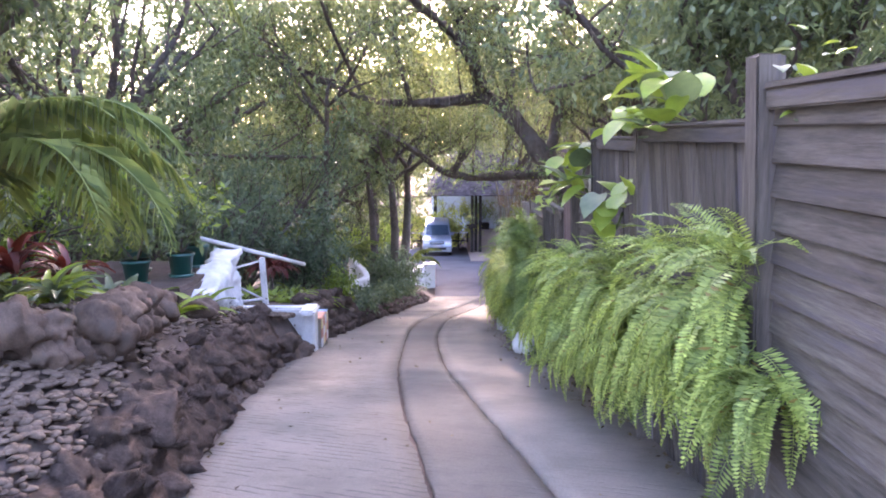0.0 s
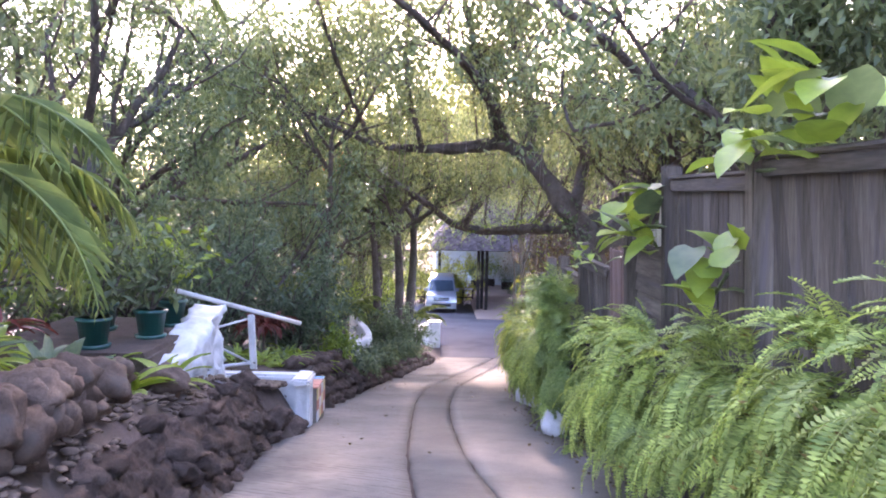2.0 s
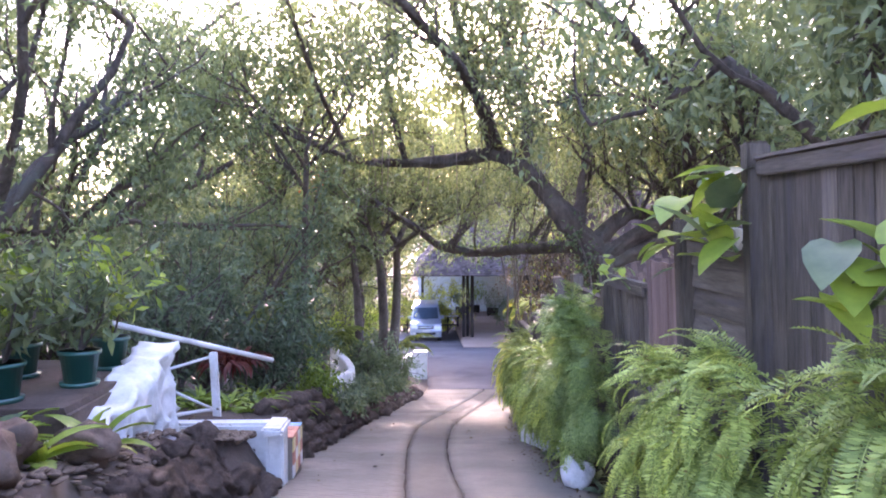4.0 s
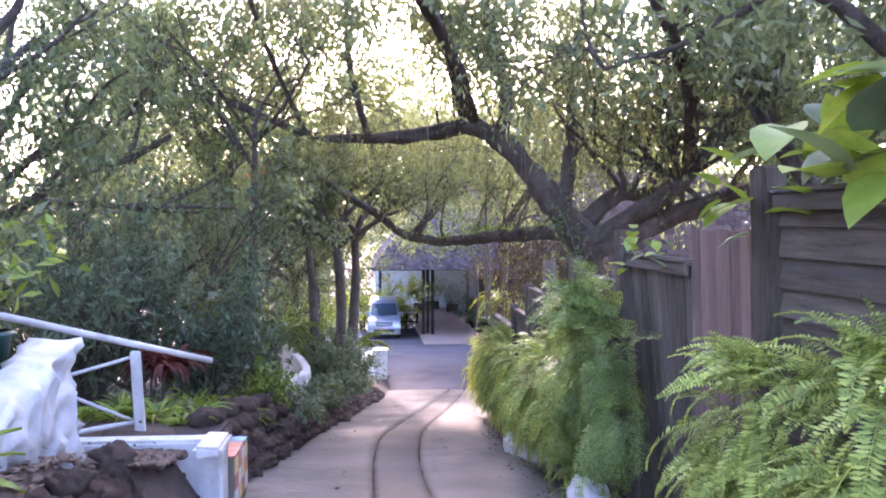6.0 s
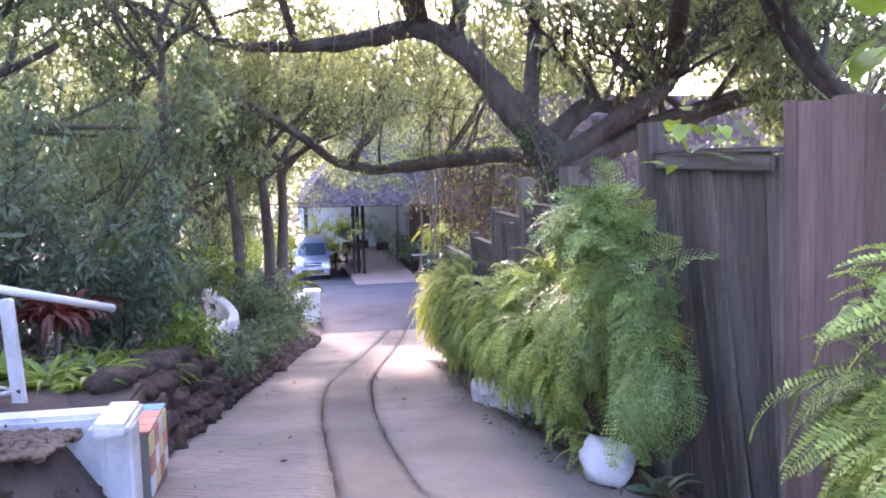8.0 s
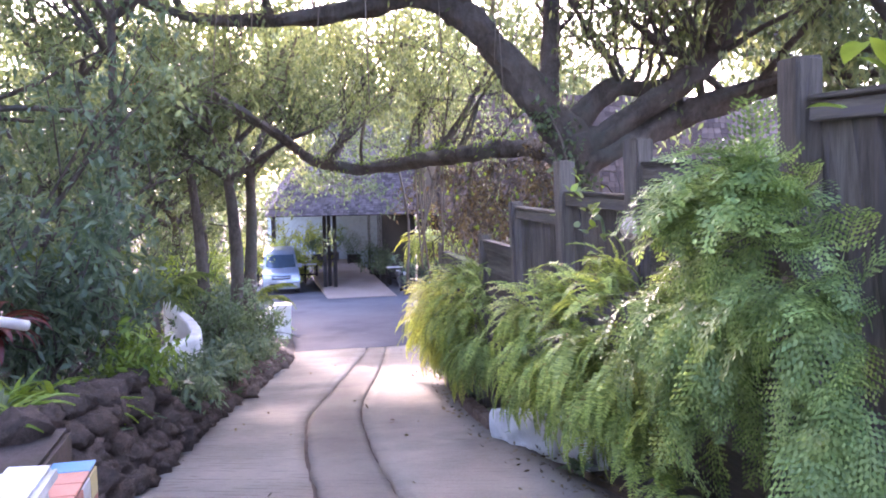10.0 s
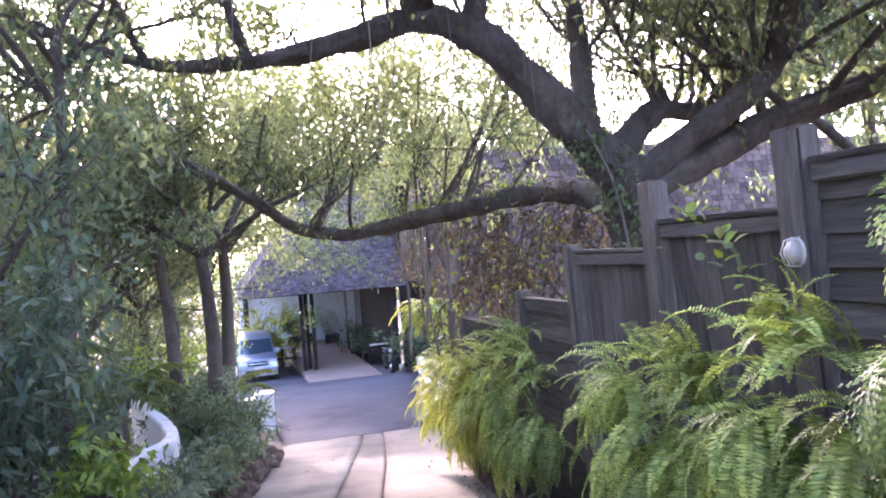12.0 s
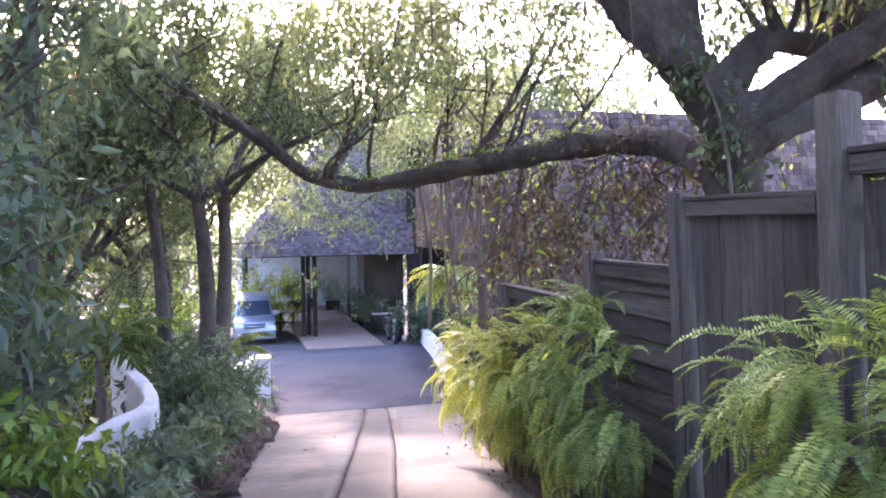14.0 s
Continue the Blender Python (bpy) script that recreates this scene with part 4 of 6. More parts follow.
def rock_bank():
    rng = random.Random(3)
    base = Vector((-1.9, 6, base_z(6)))
    th = thing("rock_bank", base, "rough dark brown lava rock bank beside the driveway", "rock wall")
    verts, faces, rows, cols = [], [], 300, 28
    for j in range(rows + 1):
        y = -1.0 + 13.03 * j / rows
        l = smooth_at(y, LEFT_Y, LEFT_X)
        for i in range(cols + 1):
            v = i / cols
            x, z = l - 0.03 - 0.42 * v ** 1.2, land_z(l - 0.5, y) * min(1, v * 1.15) + (base_z(y) - 0.08) * (1 - min(1, v * 1.15))
            p = Vector((x, y, z))
            k = 0.1 * noise.noise(p * 2.3) + 0.13 * abs(noise.noise(p * 4.5)) + 0.08 * abs(noise.noise(p * 11)) + 0.05 * noise.noise(p * 24) - 0.06
            verts.append((x + k * (1 - 0.5 * v) - 0.04, y + 0.05 * noise.noise(p * 7), z + 0.35 * k * v))
    for j in range(rows):
        for i in range(cols):
            a = j * (cols + 1) + i
            faces.append((a, a + cols + 1, a + cols + 2, a + 1))
    part("earth_face", mesh_of("earth_face", verts, faces, True), BANK_EARTH, th, "crumbling dark brown earth and lava face")
    y = 1.2
    while y < 11.7:
        for row in range(5):
            if rng.random() < 0.42:
                continue
            l = smooth_at(y, LEFT_Y, LEFT_X)
            sz = rng.uniform(0.13, 0.25)
            x = l - 0.16 - row * 0.085 + rng.uniform(-0.06, 0.05)
            z = base_z(y) + 0.04 + row * 0.23 * (land_z(l - 0.5, y) - base_z(y)) + rng.uniform(-0.05, 0.05)
            piece("rock", rng.choice(LAVAS), (x, y + rng.uniform(-0.1, 0.1), z), (sz, sz * rng.uniform(0.9, 1.5), sz * rng.uniform(0.7, 1.1)), th, rng, base)
        y += 0.175
    for x, y, z, sz in ((-2.2, 11.55, -1.66, 0.4), (-2.16, 11.78, -1.74, 0.3), (-2.3, 11.3, -1.5, 0.36), (-2.25, 11.0, -1.42, 0.4)):
        piece("rock", rng.choice(LAVAS), (x, y, z), (sz, sz, sz * 0.85), th, rng, base)
    for x, y, sz in ((-1.98, 5.0, 0.4), (-1.8, 4.1, 0.24), (-2.3, 7.6, 0.34), (-2.5, 9.0, 0.32), (-2.35, 10.2, 0.32), (-2.1, 11.4, 0.3)):
        piece("rock", rng.choice(LAVAS), (x, y, land_z(x, y) + sz * 0.15), (sz, sz * 1.3, sz * 0.8), th, rng, base)


rock_bank()


def scatter_pebbles(name, n, where, lo, hi, label, seed, material=PEBBLE):
    """Loose stones in one mesh, lying on the ground."""
    rng = random.Random(seed)
    verts, faces = [], []
    for i in range(n):
        x, y, dz = where(rng)
        me = PEBBLES[i % 4]
        m = Matrix.Translation((x, y, land_z(x, y) - 0.03 + dz)) @ Euler((rng.uniform(-0.3, 0.3), rng.uniform(-0.3, 0.3), rng.uniform(0, 6.3))).to_matrix().to_4x4() @ Matrix.Diagonal((*[rng.uniform(lo, hi) * k for k in (1.2, 0.9, 0.8)], 1))
        k = len(verts)
        verts += [tuple(m @ v.co) for v in me.vertices]
        faces += [tuple(k + j for j in p.vertices) for p in me.polygons]
    me = mesh_of(name, verts, faces, True)
    return solid(name, me, material, label, "stones", kind="stuff")


PEBBLE_ISLE = rough_surface("loose_stone", (0.06, 0.043, 0.031), (0.19, 0.135, 0.098), 5, 40, 0.8, 0.5)
scatter_pebbles("loose_stones", 3000, lambda r: (lambda y: (smooth_at(y, LEFT_Y, LEFT_X) - 0.34 - (0.85 if y < 6.5 else 1.4) * r.random(), y, 0.015))(1.5 + 9.3 * r.random() ** 1.7), 0.04, 0.1, "loose grey-brown stones on the bank", 4, PEBBLE_ISLE)
scatter_pebbles("landing_gravel", 420, lambda r: (r.uniform(-3.1, -2.3), r.uniform(11.0, 12.0), 0.02), 0.04, 0.1, "dark gravel beside the steps", 6, PEBBLE_ISLE)


def leaf_litter():
    nr = np.random.default_rng(9)
    n = 2600
    ys = nr.uniform(0, 27, n)
    xs = []
    for i, y in enumerate(ys):
        l, r = smooth_at(y, LEFT_Y, LEFT_X), smooth_at(y, RIGHT_Y, RIGHT_X)
        k = nr.random()
        xs.append(l - 2.2 * nr.random() if k < 0.4 else (r + 0.25 - 0.5 * nr.random() ** 2 if k < 0.95 else l + (r - l) * nr.random()))
    pts = [(x, y, land_z(x, y) + 0.012 + (0.03 if x < smooth_at(y, LEFT_Y, LEFT_X) - 0.2 else 0)) for x, y in zip(xs, ys)]
    d = nr.normal(size=(n, 3)) * np.array([1, 1, 0.05])
    solid("leaf_litter", leaf_cloud("leaf_litter", pts, 0.06, 0.028, nr, 0.0, 0.1, d), LEAF_DRY, "fallen brown leaves scattered on the ground", "leaves", kind="stuff")


leaf_litter()


def stone_wall():
    rng = random.Random(8)
    base = Vector((-3.1, 5.4, land_z(-3.1, 5.4)))
    th = thing("garden_wall", base, "low dry wall of rough brown field stones", "stone wall")
    line = smooth_line([(-3.5, 3.9, 0), (-2.85, 4.45, 0), (-2.42, 5.0, 0), (-2.4, 5.7, 0), (-2.5, 6.4, 0)], 7)
    for p in line:
        for row in range(2):
            if rng.random() < 0.3:
                continue
            sz = rng.uniform(0.15, 0.33)
            x, y = p.x - 0.05 * row + rng.uniform(-0.07, 0.05), p.y + rng.uniform(-0.07, 0.07)
            piece("stone", rng.choice(STONES), (x, y, land_z(p.x, p.y) + 0.04 + 0.17 * row), (sz * rng.uniform(0.9, 1.3), sz * rng.uniform(0.9, 1.3), sz * rng.uniform(0.9, 1.4)), th, rng, base)
    for x, y in ((-2.7, 7.3), (-2.95, 8.0), (-2.75, 8.7)):
        piece("stone", rng.choice(STONES), (x, y, land_z(x, y) + 0.1), (0.34, 0.4, 0.34), th, rng, base)


stone_wall()


def kerb_line():
    """Dark stones along the planting bed below the steps, and the lava mound beside them."""
    rng = random.Random(12)
    base = Vector((-1.2, 20, base_z(20)))
    th = thing("rock_kerb", base, "low kerb of dark brown lava stones edging the bed", "rock kerb")
    y = 14.4
    while y < 25.4:
        x = smooth_at(y, LEFT_Y, LEFT_X) - 0.12
        for row in range(2):
            sz = rng.uniform(0.2, 0.3)
            piece("rock", rng.choice(LAVAS), (x - 0.09 * row + rng.uniform(-0.03, 0.03), y, base_z(y) + 0.07 + 0.14 * row), (sz, sz * 1.25, sz * 0.9), th, rng, base)
        y += 0.21
    mound = thing("lava_mound", (-2.4, 14.9, base_z(15)), "dark brown lava rock mound at the bed", "rock")
    y = 13.4
    while y < 16.6:
        for row in range(5):
            if row * 0.15 > 0.72 - 0.3 * max(0, y - 15.6):
                continue
            sz = rng.uniform(0.2, 0.32)
            x = smooth_at(y, LEFT_Y, LEFT_X) - 0.14 - 0.07 * row + rng.uniform(-0.05, 0.05)
            piece("rock", rng.choice(LAVAS), (x, y + rng.uniform(-0.08, 0.08), base_z(y) + 0.06 + 0.16 * row), (sz, sz * 1.2, sz), mound, rng, Vector((-2.4, 14.9, base_z(15))))
        y += 0.2


kerb_line()


def lumpy_wall(name, line, thick, label, category, mat=WHITE, rough=0.05, seed=0, n=10):
    """A rough rendered wall along a line of (x, y, bottom, top)."""
    pts = smooth_line([p[:3] for p in line], n)
    tops = smooth_line([(p[3], 0, 0) for p in line], n)
    verts, faces = [], []
    ring = 50
    for i, p in enumerate(pts):
        d = (pts[min(i + 1, len(pts) - 1)] - pts[max(i - 1, 0)])
        d.z = 0
        side = Vector((d.y, -d.x, 0)).normalized()
        bot, top = p.z, tops[i].x
        for k in range(ring):
            u = k / (ring - 1)
            if u < 0.4:
                o, z = 1, bot + (top - bot) * u / 0.4
            elif u < 0.6:
                o, z = 1 - (u - 0.4) * 10, top + 0.02
            else:
                o, z = -1, top - (top - bot) * (u - 0.6) / 0.4
            c = Vector((p.x, p.y, z)) + side * o * thick / 2
            nz = 0.4 * noise.noise(c * 3 + Vector((seed, 0, 0))) + 1.1 - 2.4 * abs(noise.noise(c * 4.5 + Vector((0, seed, 0)))) + 0.35 * noise.noise(c * 14)
            c += side * o * rough * nz + Vector((0, 0, rough * 0.8 * noise.noise(c * 5)))
            verts.append(tuple(c))
    for i in range(len(pts) - 1):
        for k in range(ring - 1):
            a = i * ring + k
            faces.append((a, a + 1, a + 1 + ring, a + ring))
    faces.append(tuple(range(ring)))
    faces.append(tuple(reversed(range((len(pts) - 1) * ring, len(pts) * ring))))
    return solid(name, mesh_of(name, verts, faces, True), mat, label, category, kind="structure")


lumpy_wall("wing_wall", [(-3.1, 8.9, -0.95, -0.62), (-3.1, 9.6, -1.1, -0.45), (-3.08, 10.3, -1.25, -0.28), (-3.08, 10.8, -1.35, -0.14), (-3.08, 11.2, -1.4, -0.08)], 0.26, "white-painted lumpy stone wing wall sloping up", "wall", rough=0.08, n=18)
stair = thing("stair_kerb", (-2.5, 12, base_z(12)), "white-painted concrete kerb round the steps", "kerb", kind="structure")
part("kerb", box_bm((-3.4, 12.05, -1.95), (-2.0, 12.25, -1.12), 0.03, wobble=0.006), WHITE, stair)
part("kerb_top", box_bm((-2.2, 11.75, -1.2), (-1.96, 12.28, -1.1), 0.03, wobble=0.008), WHITE, stair)
part("kerb_face", box_bm((-2.18, 11.92, -1.95), (-1.98, 12.2, -1.12), 0.03, wobble=0.008), WHITE, stair)
steps = thing("garden_steps", (-2.3, 12.9, base_z(13)), "red tiled garden steps with yellow mosaic risers", "steps", kind="structure")
x1, z = -1.95, -1.36
part("step", box_bm((x1 - 0.22, 12.29, z - 0.8), (x1, 12.98, z), 0.01), CONCRETE, steps)
for j in range(4):
    part("tile", box_bm((x1 - 0.21, 12.3 + 0.17 * j, z + 0.001), (x1 + 0.012, 12.3 + 0.17 * j + 0.163, z + 0.016), 0.003), TILE if j < 3 else TILE_BLUE, steps)
for j in range(4):
    for r in range(3):
        part("tile", box_bm((x1 + 0.001, 12.3 + 0.17 * j, z - 0.02 - 0.15 * (r + 1) + 0.005), (x1 + 0.014, 12.3 + 0.17 * j + 0.163, z - 0.02 - 0.15 * r), 0.003), (TILE_YELLOW, TILE, WHITE)[(j + r) % 3], steps)
solid("landing", box_bm((-3.9, 12.27, -2.2), (-2.2, 13.6, -1.33), 0.03, wobble=0.01), SOIL, "dark earth landing beside the steps", "landing", kind="structure")

rail = thing("handrail", (-2.95, 12.8, -1.3), "white-painted pipe handrail with braces beside the steps", "handrail")


def pipe(name, pts, r, parent, mat=WHITE, label=""):
    s = Soup()
    s.tube(pts, [r] * len(pts), 10)
    return part(name, s.mesh(name), mat, parent, label)


pipe("top_rail", [(-2.42, 13.6, -0.68), (-3.0, 12.95, -0.4), (-4.0, 11.85, 0.08)], 0.034, rail)
part("post", box_bm((-3.0, 12.78, -1.45), (-2.91, 12.86, -0.44), 0.012, turn=pose(0, 0, 0, 0, -3)), WHITE, rail)
pipe("brace", [(-3.0, 12.88, -0.5), (-3.45, 12.3, -0.58)], 0.017, rail)
pipe("brace", [(-2.97, 12.84, -1.15), (-3.42, 12.3, -0.75)], 0.017, rail)
pipe("lower_rail", [(-2.97, 12.84, -1.14), (-3.4, 12.2, -1.08)], 0.024, rail)
part("panel", box_bm((-3.62, 12.0, -1.12), (-3.36, 12.2, -0.52), 0.012), WHITE, rail, "white-painted boxed panel")

lumpy_wall("bed_wall", [(-2.62, 18.45, -3.0, -2.22), (-2.47, 19.0, -3.0, -2.13), (-2.2, 19.75, -3.0, -2.1), (-2.02, 20.25, -3.1, -2.1), (-2.12, 21.2, -3.2, -2.13), (-2.37, 22.3, -3.3, -2.15), (-2.62, 23.3, -3.4, -2.18), (-2.85, 24.3, -3.5, -2.2)], 0.15, "winding white-painted low garden wall", "wall", rough=0.014, seed=3)
gate = thing("gate_pillar", (-0.55, 31, base_z(31)), "white-painted square masonry pillar with a flat cap", "pillar")
part("shaft", box_bm((-0.76, 30.75, -4.6), (-0.32, 31.2, -3.5), 0.03, wobble=0.01), WHITE, gate)
part("cap", box_bm((-0.79, 30.72, -3.5), (-0.29, 31.23, -3.42), 0.02, wobble=0.006), WHITE, gate)
lumpy_wall("court_wall", [(-0.8, 30.9, -4.6, -3.5), (-1.25, 29.8, -4.6, -3.55), (-1.7, 29.0, -4.6, -3.65)], 0.22, "white-painted low wall at the edge of the court", "wall", rough=0.03, seed=5)
lumpy_wall("side_wall", [(2.95, 24.8, -4.0, -3.2), (3.55, 27.6, -4.5, -3.6), (4.3, 31.5, -4.7, -3.85), (5.2, 36.5, -5.0, -4.1), (5.9, 41, -5.2, -4.3)], 0.25, "low white-painted wall below the ferns", "wall", rough=0.02, seed=7)

boulder = solid("white_boulder", WHITES[0].copy(), None, "white-painted rounded boulder at the drive's edge", "boulder")
boulder.matrix_basis = Matrix.Translation((1.25, 11.75, base_z(11.75) + 0.126)) @ Matrix.Diagonal((0.34, 0.5, 0.42, 1))
lumpy_wall("fence_plinth", [(1.22, 15.6, -2.5, -2.08), (1.3, 15.1, -2.4, -1.98), (1.5, 14.55, -2.4, -1.95), (1.62, 14.1, -2.3, -1.92)], 0.2, "white-painted plinth at the foot of the fence", "wall", rough=0.03, seed=9)
kerbr = thing("edge_kerb", (1.5, 18, base_z(18)), "rough mossy concrete edging beside the drive", "kerb", kind="structure")
for k in range(26):
    y = 15.9 + k * 0.42
    x = smooth_at(y, RIGHT_Y, RIGHT_X) + 0.1
    dx = smooth_at(y + 0.2, RIGHT_Y, RIGHT_X) - smooth_at(y - 0.2, RIGHT_Y, RIGHT_X)
    part("kerb_stone", box_bm((x - 0.07, y, base_z(y) - 0.1), (x + 0.07, y + 0.41, base_z(y) + 0.09), 0.02, turn=pose(0, 0, 0, -8, 0, -math.degrees(math.atan(dx / 0.4))), wobble=0.01), STONE, kerbr)


# ---- van ----
def van():
    x0, y0, z0 = -0.32, 43.0, base_z(44.5) + 0.01
    th = thing("van", (x0, y0 + 2, z0), "silver minivan parked on the court facing uphill", "van")
    prof = [(0.02, 0.28), (0.0, 0.6), (0.05, 0.75), (0.16, 0.95), (0.7, 1.1), (1.35, 1.72), (1.6, 1.83), (3.5, 1.86), (3.85, 1.78), (4.02, 1.2), (4.05, 0.5), (4.0, 0.28)]
    xs = (-1.0, -0.94, -0.6, 0, 0.6, 0.94, 1.0)
    verts, faces = [], []
    n = len(prof)
    for k in xs:
        for y, z in prof:
            half = 0.79 - 0.13 * max(0, (z - 0.95) / 0.9)
            inset = 0.05 * (abs(k) == 1.0)
            round_front = 0.16 * k * k if y < 0.8 else 0
            zz = z - (0.05 if abs(k) == 1 and z > 1.6 else 0) - (0.02 * k * k if z > 1.6 else 0)
            cy = min(max(y + round_front, inset), 4.05 - inset)
            verts.append((x0 + half * k, y0 + cy, z0 + zz))
    m = len(xs)
    for i in range(m - 1):
        for j in range(n):
            a, b = i * n + j, i * n + (j + 1) % n
            faces.append((a, b, b + n, a + n))
    faces.append(tuple(range(n)))
    faces.append(tuple(reversed(range((m - 1) * n, m * n))))
    part("body", mesh_of("body", verts, faces), PAINT_SILVER, th)

    def front(u, v, off=0.012):
        """A place on the front: u across, v along the profile's windscreen or nose."""
        ys, zs = [p[0] for p in prof[:8]], [p[1] for p in prof[:8]]
        y = float(np.interp(v, zs, ys))
        half = 0.79 - 0.13 * max(0, (v - 0.95) / 0.9)
        return (x0 + half * u, y0 + y + (0.16 * u * u if y < 0.8 else 0.05 * u * u) - off, z0 + v + off * 0.6)

    def patch(name, u0, u1, v0, v1, mat, nu=6, nv=4, label="", off=0.014):
        vs, fs = [], []
        for b in (0, 1):
            for i in range(nu + 1):
                for j in range(nv + 1):
                    p = Vector(front(u0 + (u1 - u0) * i / nu, v0 + (v1 - v0) * j / nv, off))
                    vs.append(tuple(p + Vector((0, 0.02, -0.01)) * b))
        q = nv + 1
        for i in range(nu):
            for j in range(nv):
                a = i * q + j
                fs.append((a, a + q, a + q + 1, a + 1))
        return part(name, mesh_of(name, vs, fs, True), mat, th, label)
    patch("windscreen", -0.86, 0.86, 1.14, 1.66, WINDOW, label="tinted windscreen")
    patch("grille", -0.5, 0.5, 0.7, 0.86, BLACK)
    patch("grille_bar", -0.46, 0.46, 0.765, 0.79, CHROME, off=0.03)
    patch("lower_intake", -0.62, 0.62, 0.4, 0.52, BLACK)
    patch("number_plate", -0.26, 0.26, 0.55, 0.64, WHITE, off=0.03)
    for sg in (-1, 1):
        patch("headlight", sg * 0.55, sg * 0.93, 0.72, 0.88, LENS, off=0.02)
        patch("fog_lamp", sg * 0.7, sg * 0.82, 0.42, 0.5, LENS, off=0.02)
        part("mirror", box_bm((x0 + sg * 0.83 - 0.1, y0 + 0.85, z0 + 1.12), (x0 + sg * 0.83 + 0.1, y0 + 0.95, z0 + 1.3), 0.03), PAINT_SILVER, th)
        for a, b in ((1.15, 1.95), (2.05, 3.0), (3.1, 3.8)):
            part("side_window", box_bm((x0 + sg * 0.722 - 0.012, y0 + a, z0 + 1.14), (x0 + sg * 0.722 + 0.012, y0 + b, z0 + 1.62), 0.008, turn=pose(0, 0, 0, 0, -sg * 8)), WINDOW, th)
        for y in (0.75, 3.2):
            s = Soup()
            s.tube([(x0 + sg * 0.62, y0 + y, z0 + 0.3), (x0 + sg * 0.66, y0 + y, z0 + 0.3), (x0 + sg * 0.8, y0 + y, z0 + 0.3), (x0 + sg * 0.815, y0 + y, z0 + 0.3)], [0.27, 0.3, 0.3, 0.26], 22)
            wheel = part("wheel", s.mesh("wheel"), RUBBER, th)
            s = Soup()
            s.tube([(x0 + sg * 0.8, y0 + y, z0 + 0.3), (x0 + sg * 0.822, y0 + y, z0 + 0.3)], [0.19, 0.17], 16)
            part("rim", s.mesh("rim"), CHROME, wheel)
    part("wiper", box_bm((x0 - 0.5, y0 + 0.69, z0 + 1.13), (x0 + 0.1, y0 + 0.71, z0 + 1.15), 0.004), BLACK, th)
    part("bumper", box_bm((x0 - 0.7, y0 - 0.03, z0 + 0.3), (x0 + 0.7, y0 + 0.1, z0 + 0.38), 0.02), PAINT_SILVER, th)


van()


# ---- plants ----
def blade_mesh(rise, curl, seed):
    """One arching strap leaf of unit length along +x, unit width scale."""
    s, p, seg = Soup(), Vector((0, 0, 0)), 6
    for i in range(seg + 1):
        u = i / seg
        w = 0.5 * math.sin(math.pi * min(0.12 + u * 0.88, 1))
        s.v += [(p.x, -w, p.z + 0.03), (p.x, 0, p.z), (p.x, w, p.z + 0.03)]
        e = rise - curl * u
        p = p + Vector((math.cos(e), 0, math.sin(e))) / seg
    for i in range(seg):
        b = 3 * i
        s.f += [(b, b + 1, b + 4, b + 3), (b + 1, b + 2, b + 5, b + 4)]
    return s.mesh("leaf")


BLADES = {}


def rosette(name, at, n, length, width, mat, label, category, seed, rise=0.9, group="", curl=0.9):
    rng = random.Random(seed)
    key = (mat.name, rise, curl)
    if key not in BLADES:
        BLADES[key] = []
        for k in range(4):
            me = blade_mesh(rise * (0.55 + 0.22 * k), curl * 1.6, k)
            me.materials.append(mat)
            BLADES[key].append(me)
    th = thing(name, at, label, category, group)
    for k in range(n):
        ob = new("leaf", rng.choice(BLADES[key]))
        ob.parent = th
        ln = length * rng.uniform(0.6, 1.15)
        ob.matrix_basis = Matrix.Translation((rng.gauss(0, 0.02), rng.gauss(0, 0.02), 0)) @ Euler((rng.gauss(0, 0.2), rng.gauss(0, 0.15), rng.uniform(0, 6.283))).to_matrix().to_4x4() @ Matrix.Diagonal((ln, width * rng.uniform(0.7, 1.2), ln, 1))
    return th


rngp = random.Random(77)
# low planting along the bed between the steps and the court
for k in range(64):
    y = rngp.uniform(13.8, 26.5)
    x = smooth_at(y, LEFT_Y, LEFT_X) - 0.35 - rngp.random() ** 1.2 * 1.6
    z = land_z(x, y) - 0.03
    mat, lab = rngp.choice(((LEAF_LIME, "yellow-green strappy ground plant"), (LEAF, "green leafy ground plant"), (LEAF_DARK, "dark green leafy ground plant"), (LEAF, "green leafy ground plant")))
    rosette("ground_plant", (x, y, z), rngp.randint(16, 26), rngp.uniform(0.28, 0.45), 0.05, mat, lab, "plant", k, 1.0, "low plants in the bed")
for k in range(16):
    x, y = rngp.uniform(-3.9, -2.6), rngp.uniform(13.2, 15.6)
    rosette("bromeliad", (x, y, land_z(x, y) - 0.03), 18, 0.42, 0.06, LEAF_LIME, "yellow-green striped strap-leaved plant", "plant", 200 + k, 0.8, "strap-leaved plants by the steps")
for k, (x, y, z) in enumerate(((-3.3, 15.0, land_z(-3.3, 15.0)), (-3.5, 15.2, land_z(-3.5, 15.2)), (-3.15, 15.3, land_z(-3.15, 15.3)))):
    red = rosette("cordyline", (x, y, z + 0.5), 34, 0.55, 0.07, LEAF_RED, "dark red cordyline with drooping leaves", "plant", 300 + k, 1.25, "red cordylines", 1.5)
    pipe("cane", [(x, y, z - 0.1), (x, y, z + 0.52)], 0.02, red, BARK)
for k in range(22):
    y = rngp.uniform(6.5, 11.3)
    x = rngp.uniform(-5.2, -3.3)
    rosette("ground_plant", (x, y, land_z(x, y)), 20, 0.5, 0.08, rngp.choice((LEAF, LEAF_LIME, LEAF_DARK)), "green leafy plant on the bank", "plant", 400 + k, 1.0, "plants on the bank")


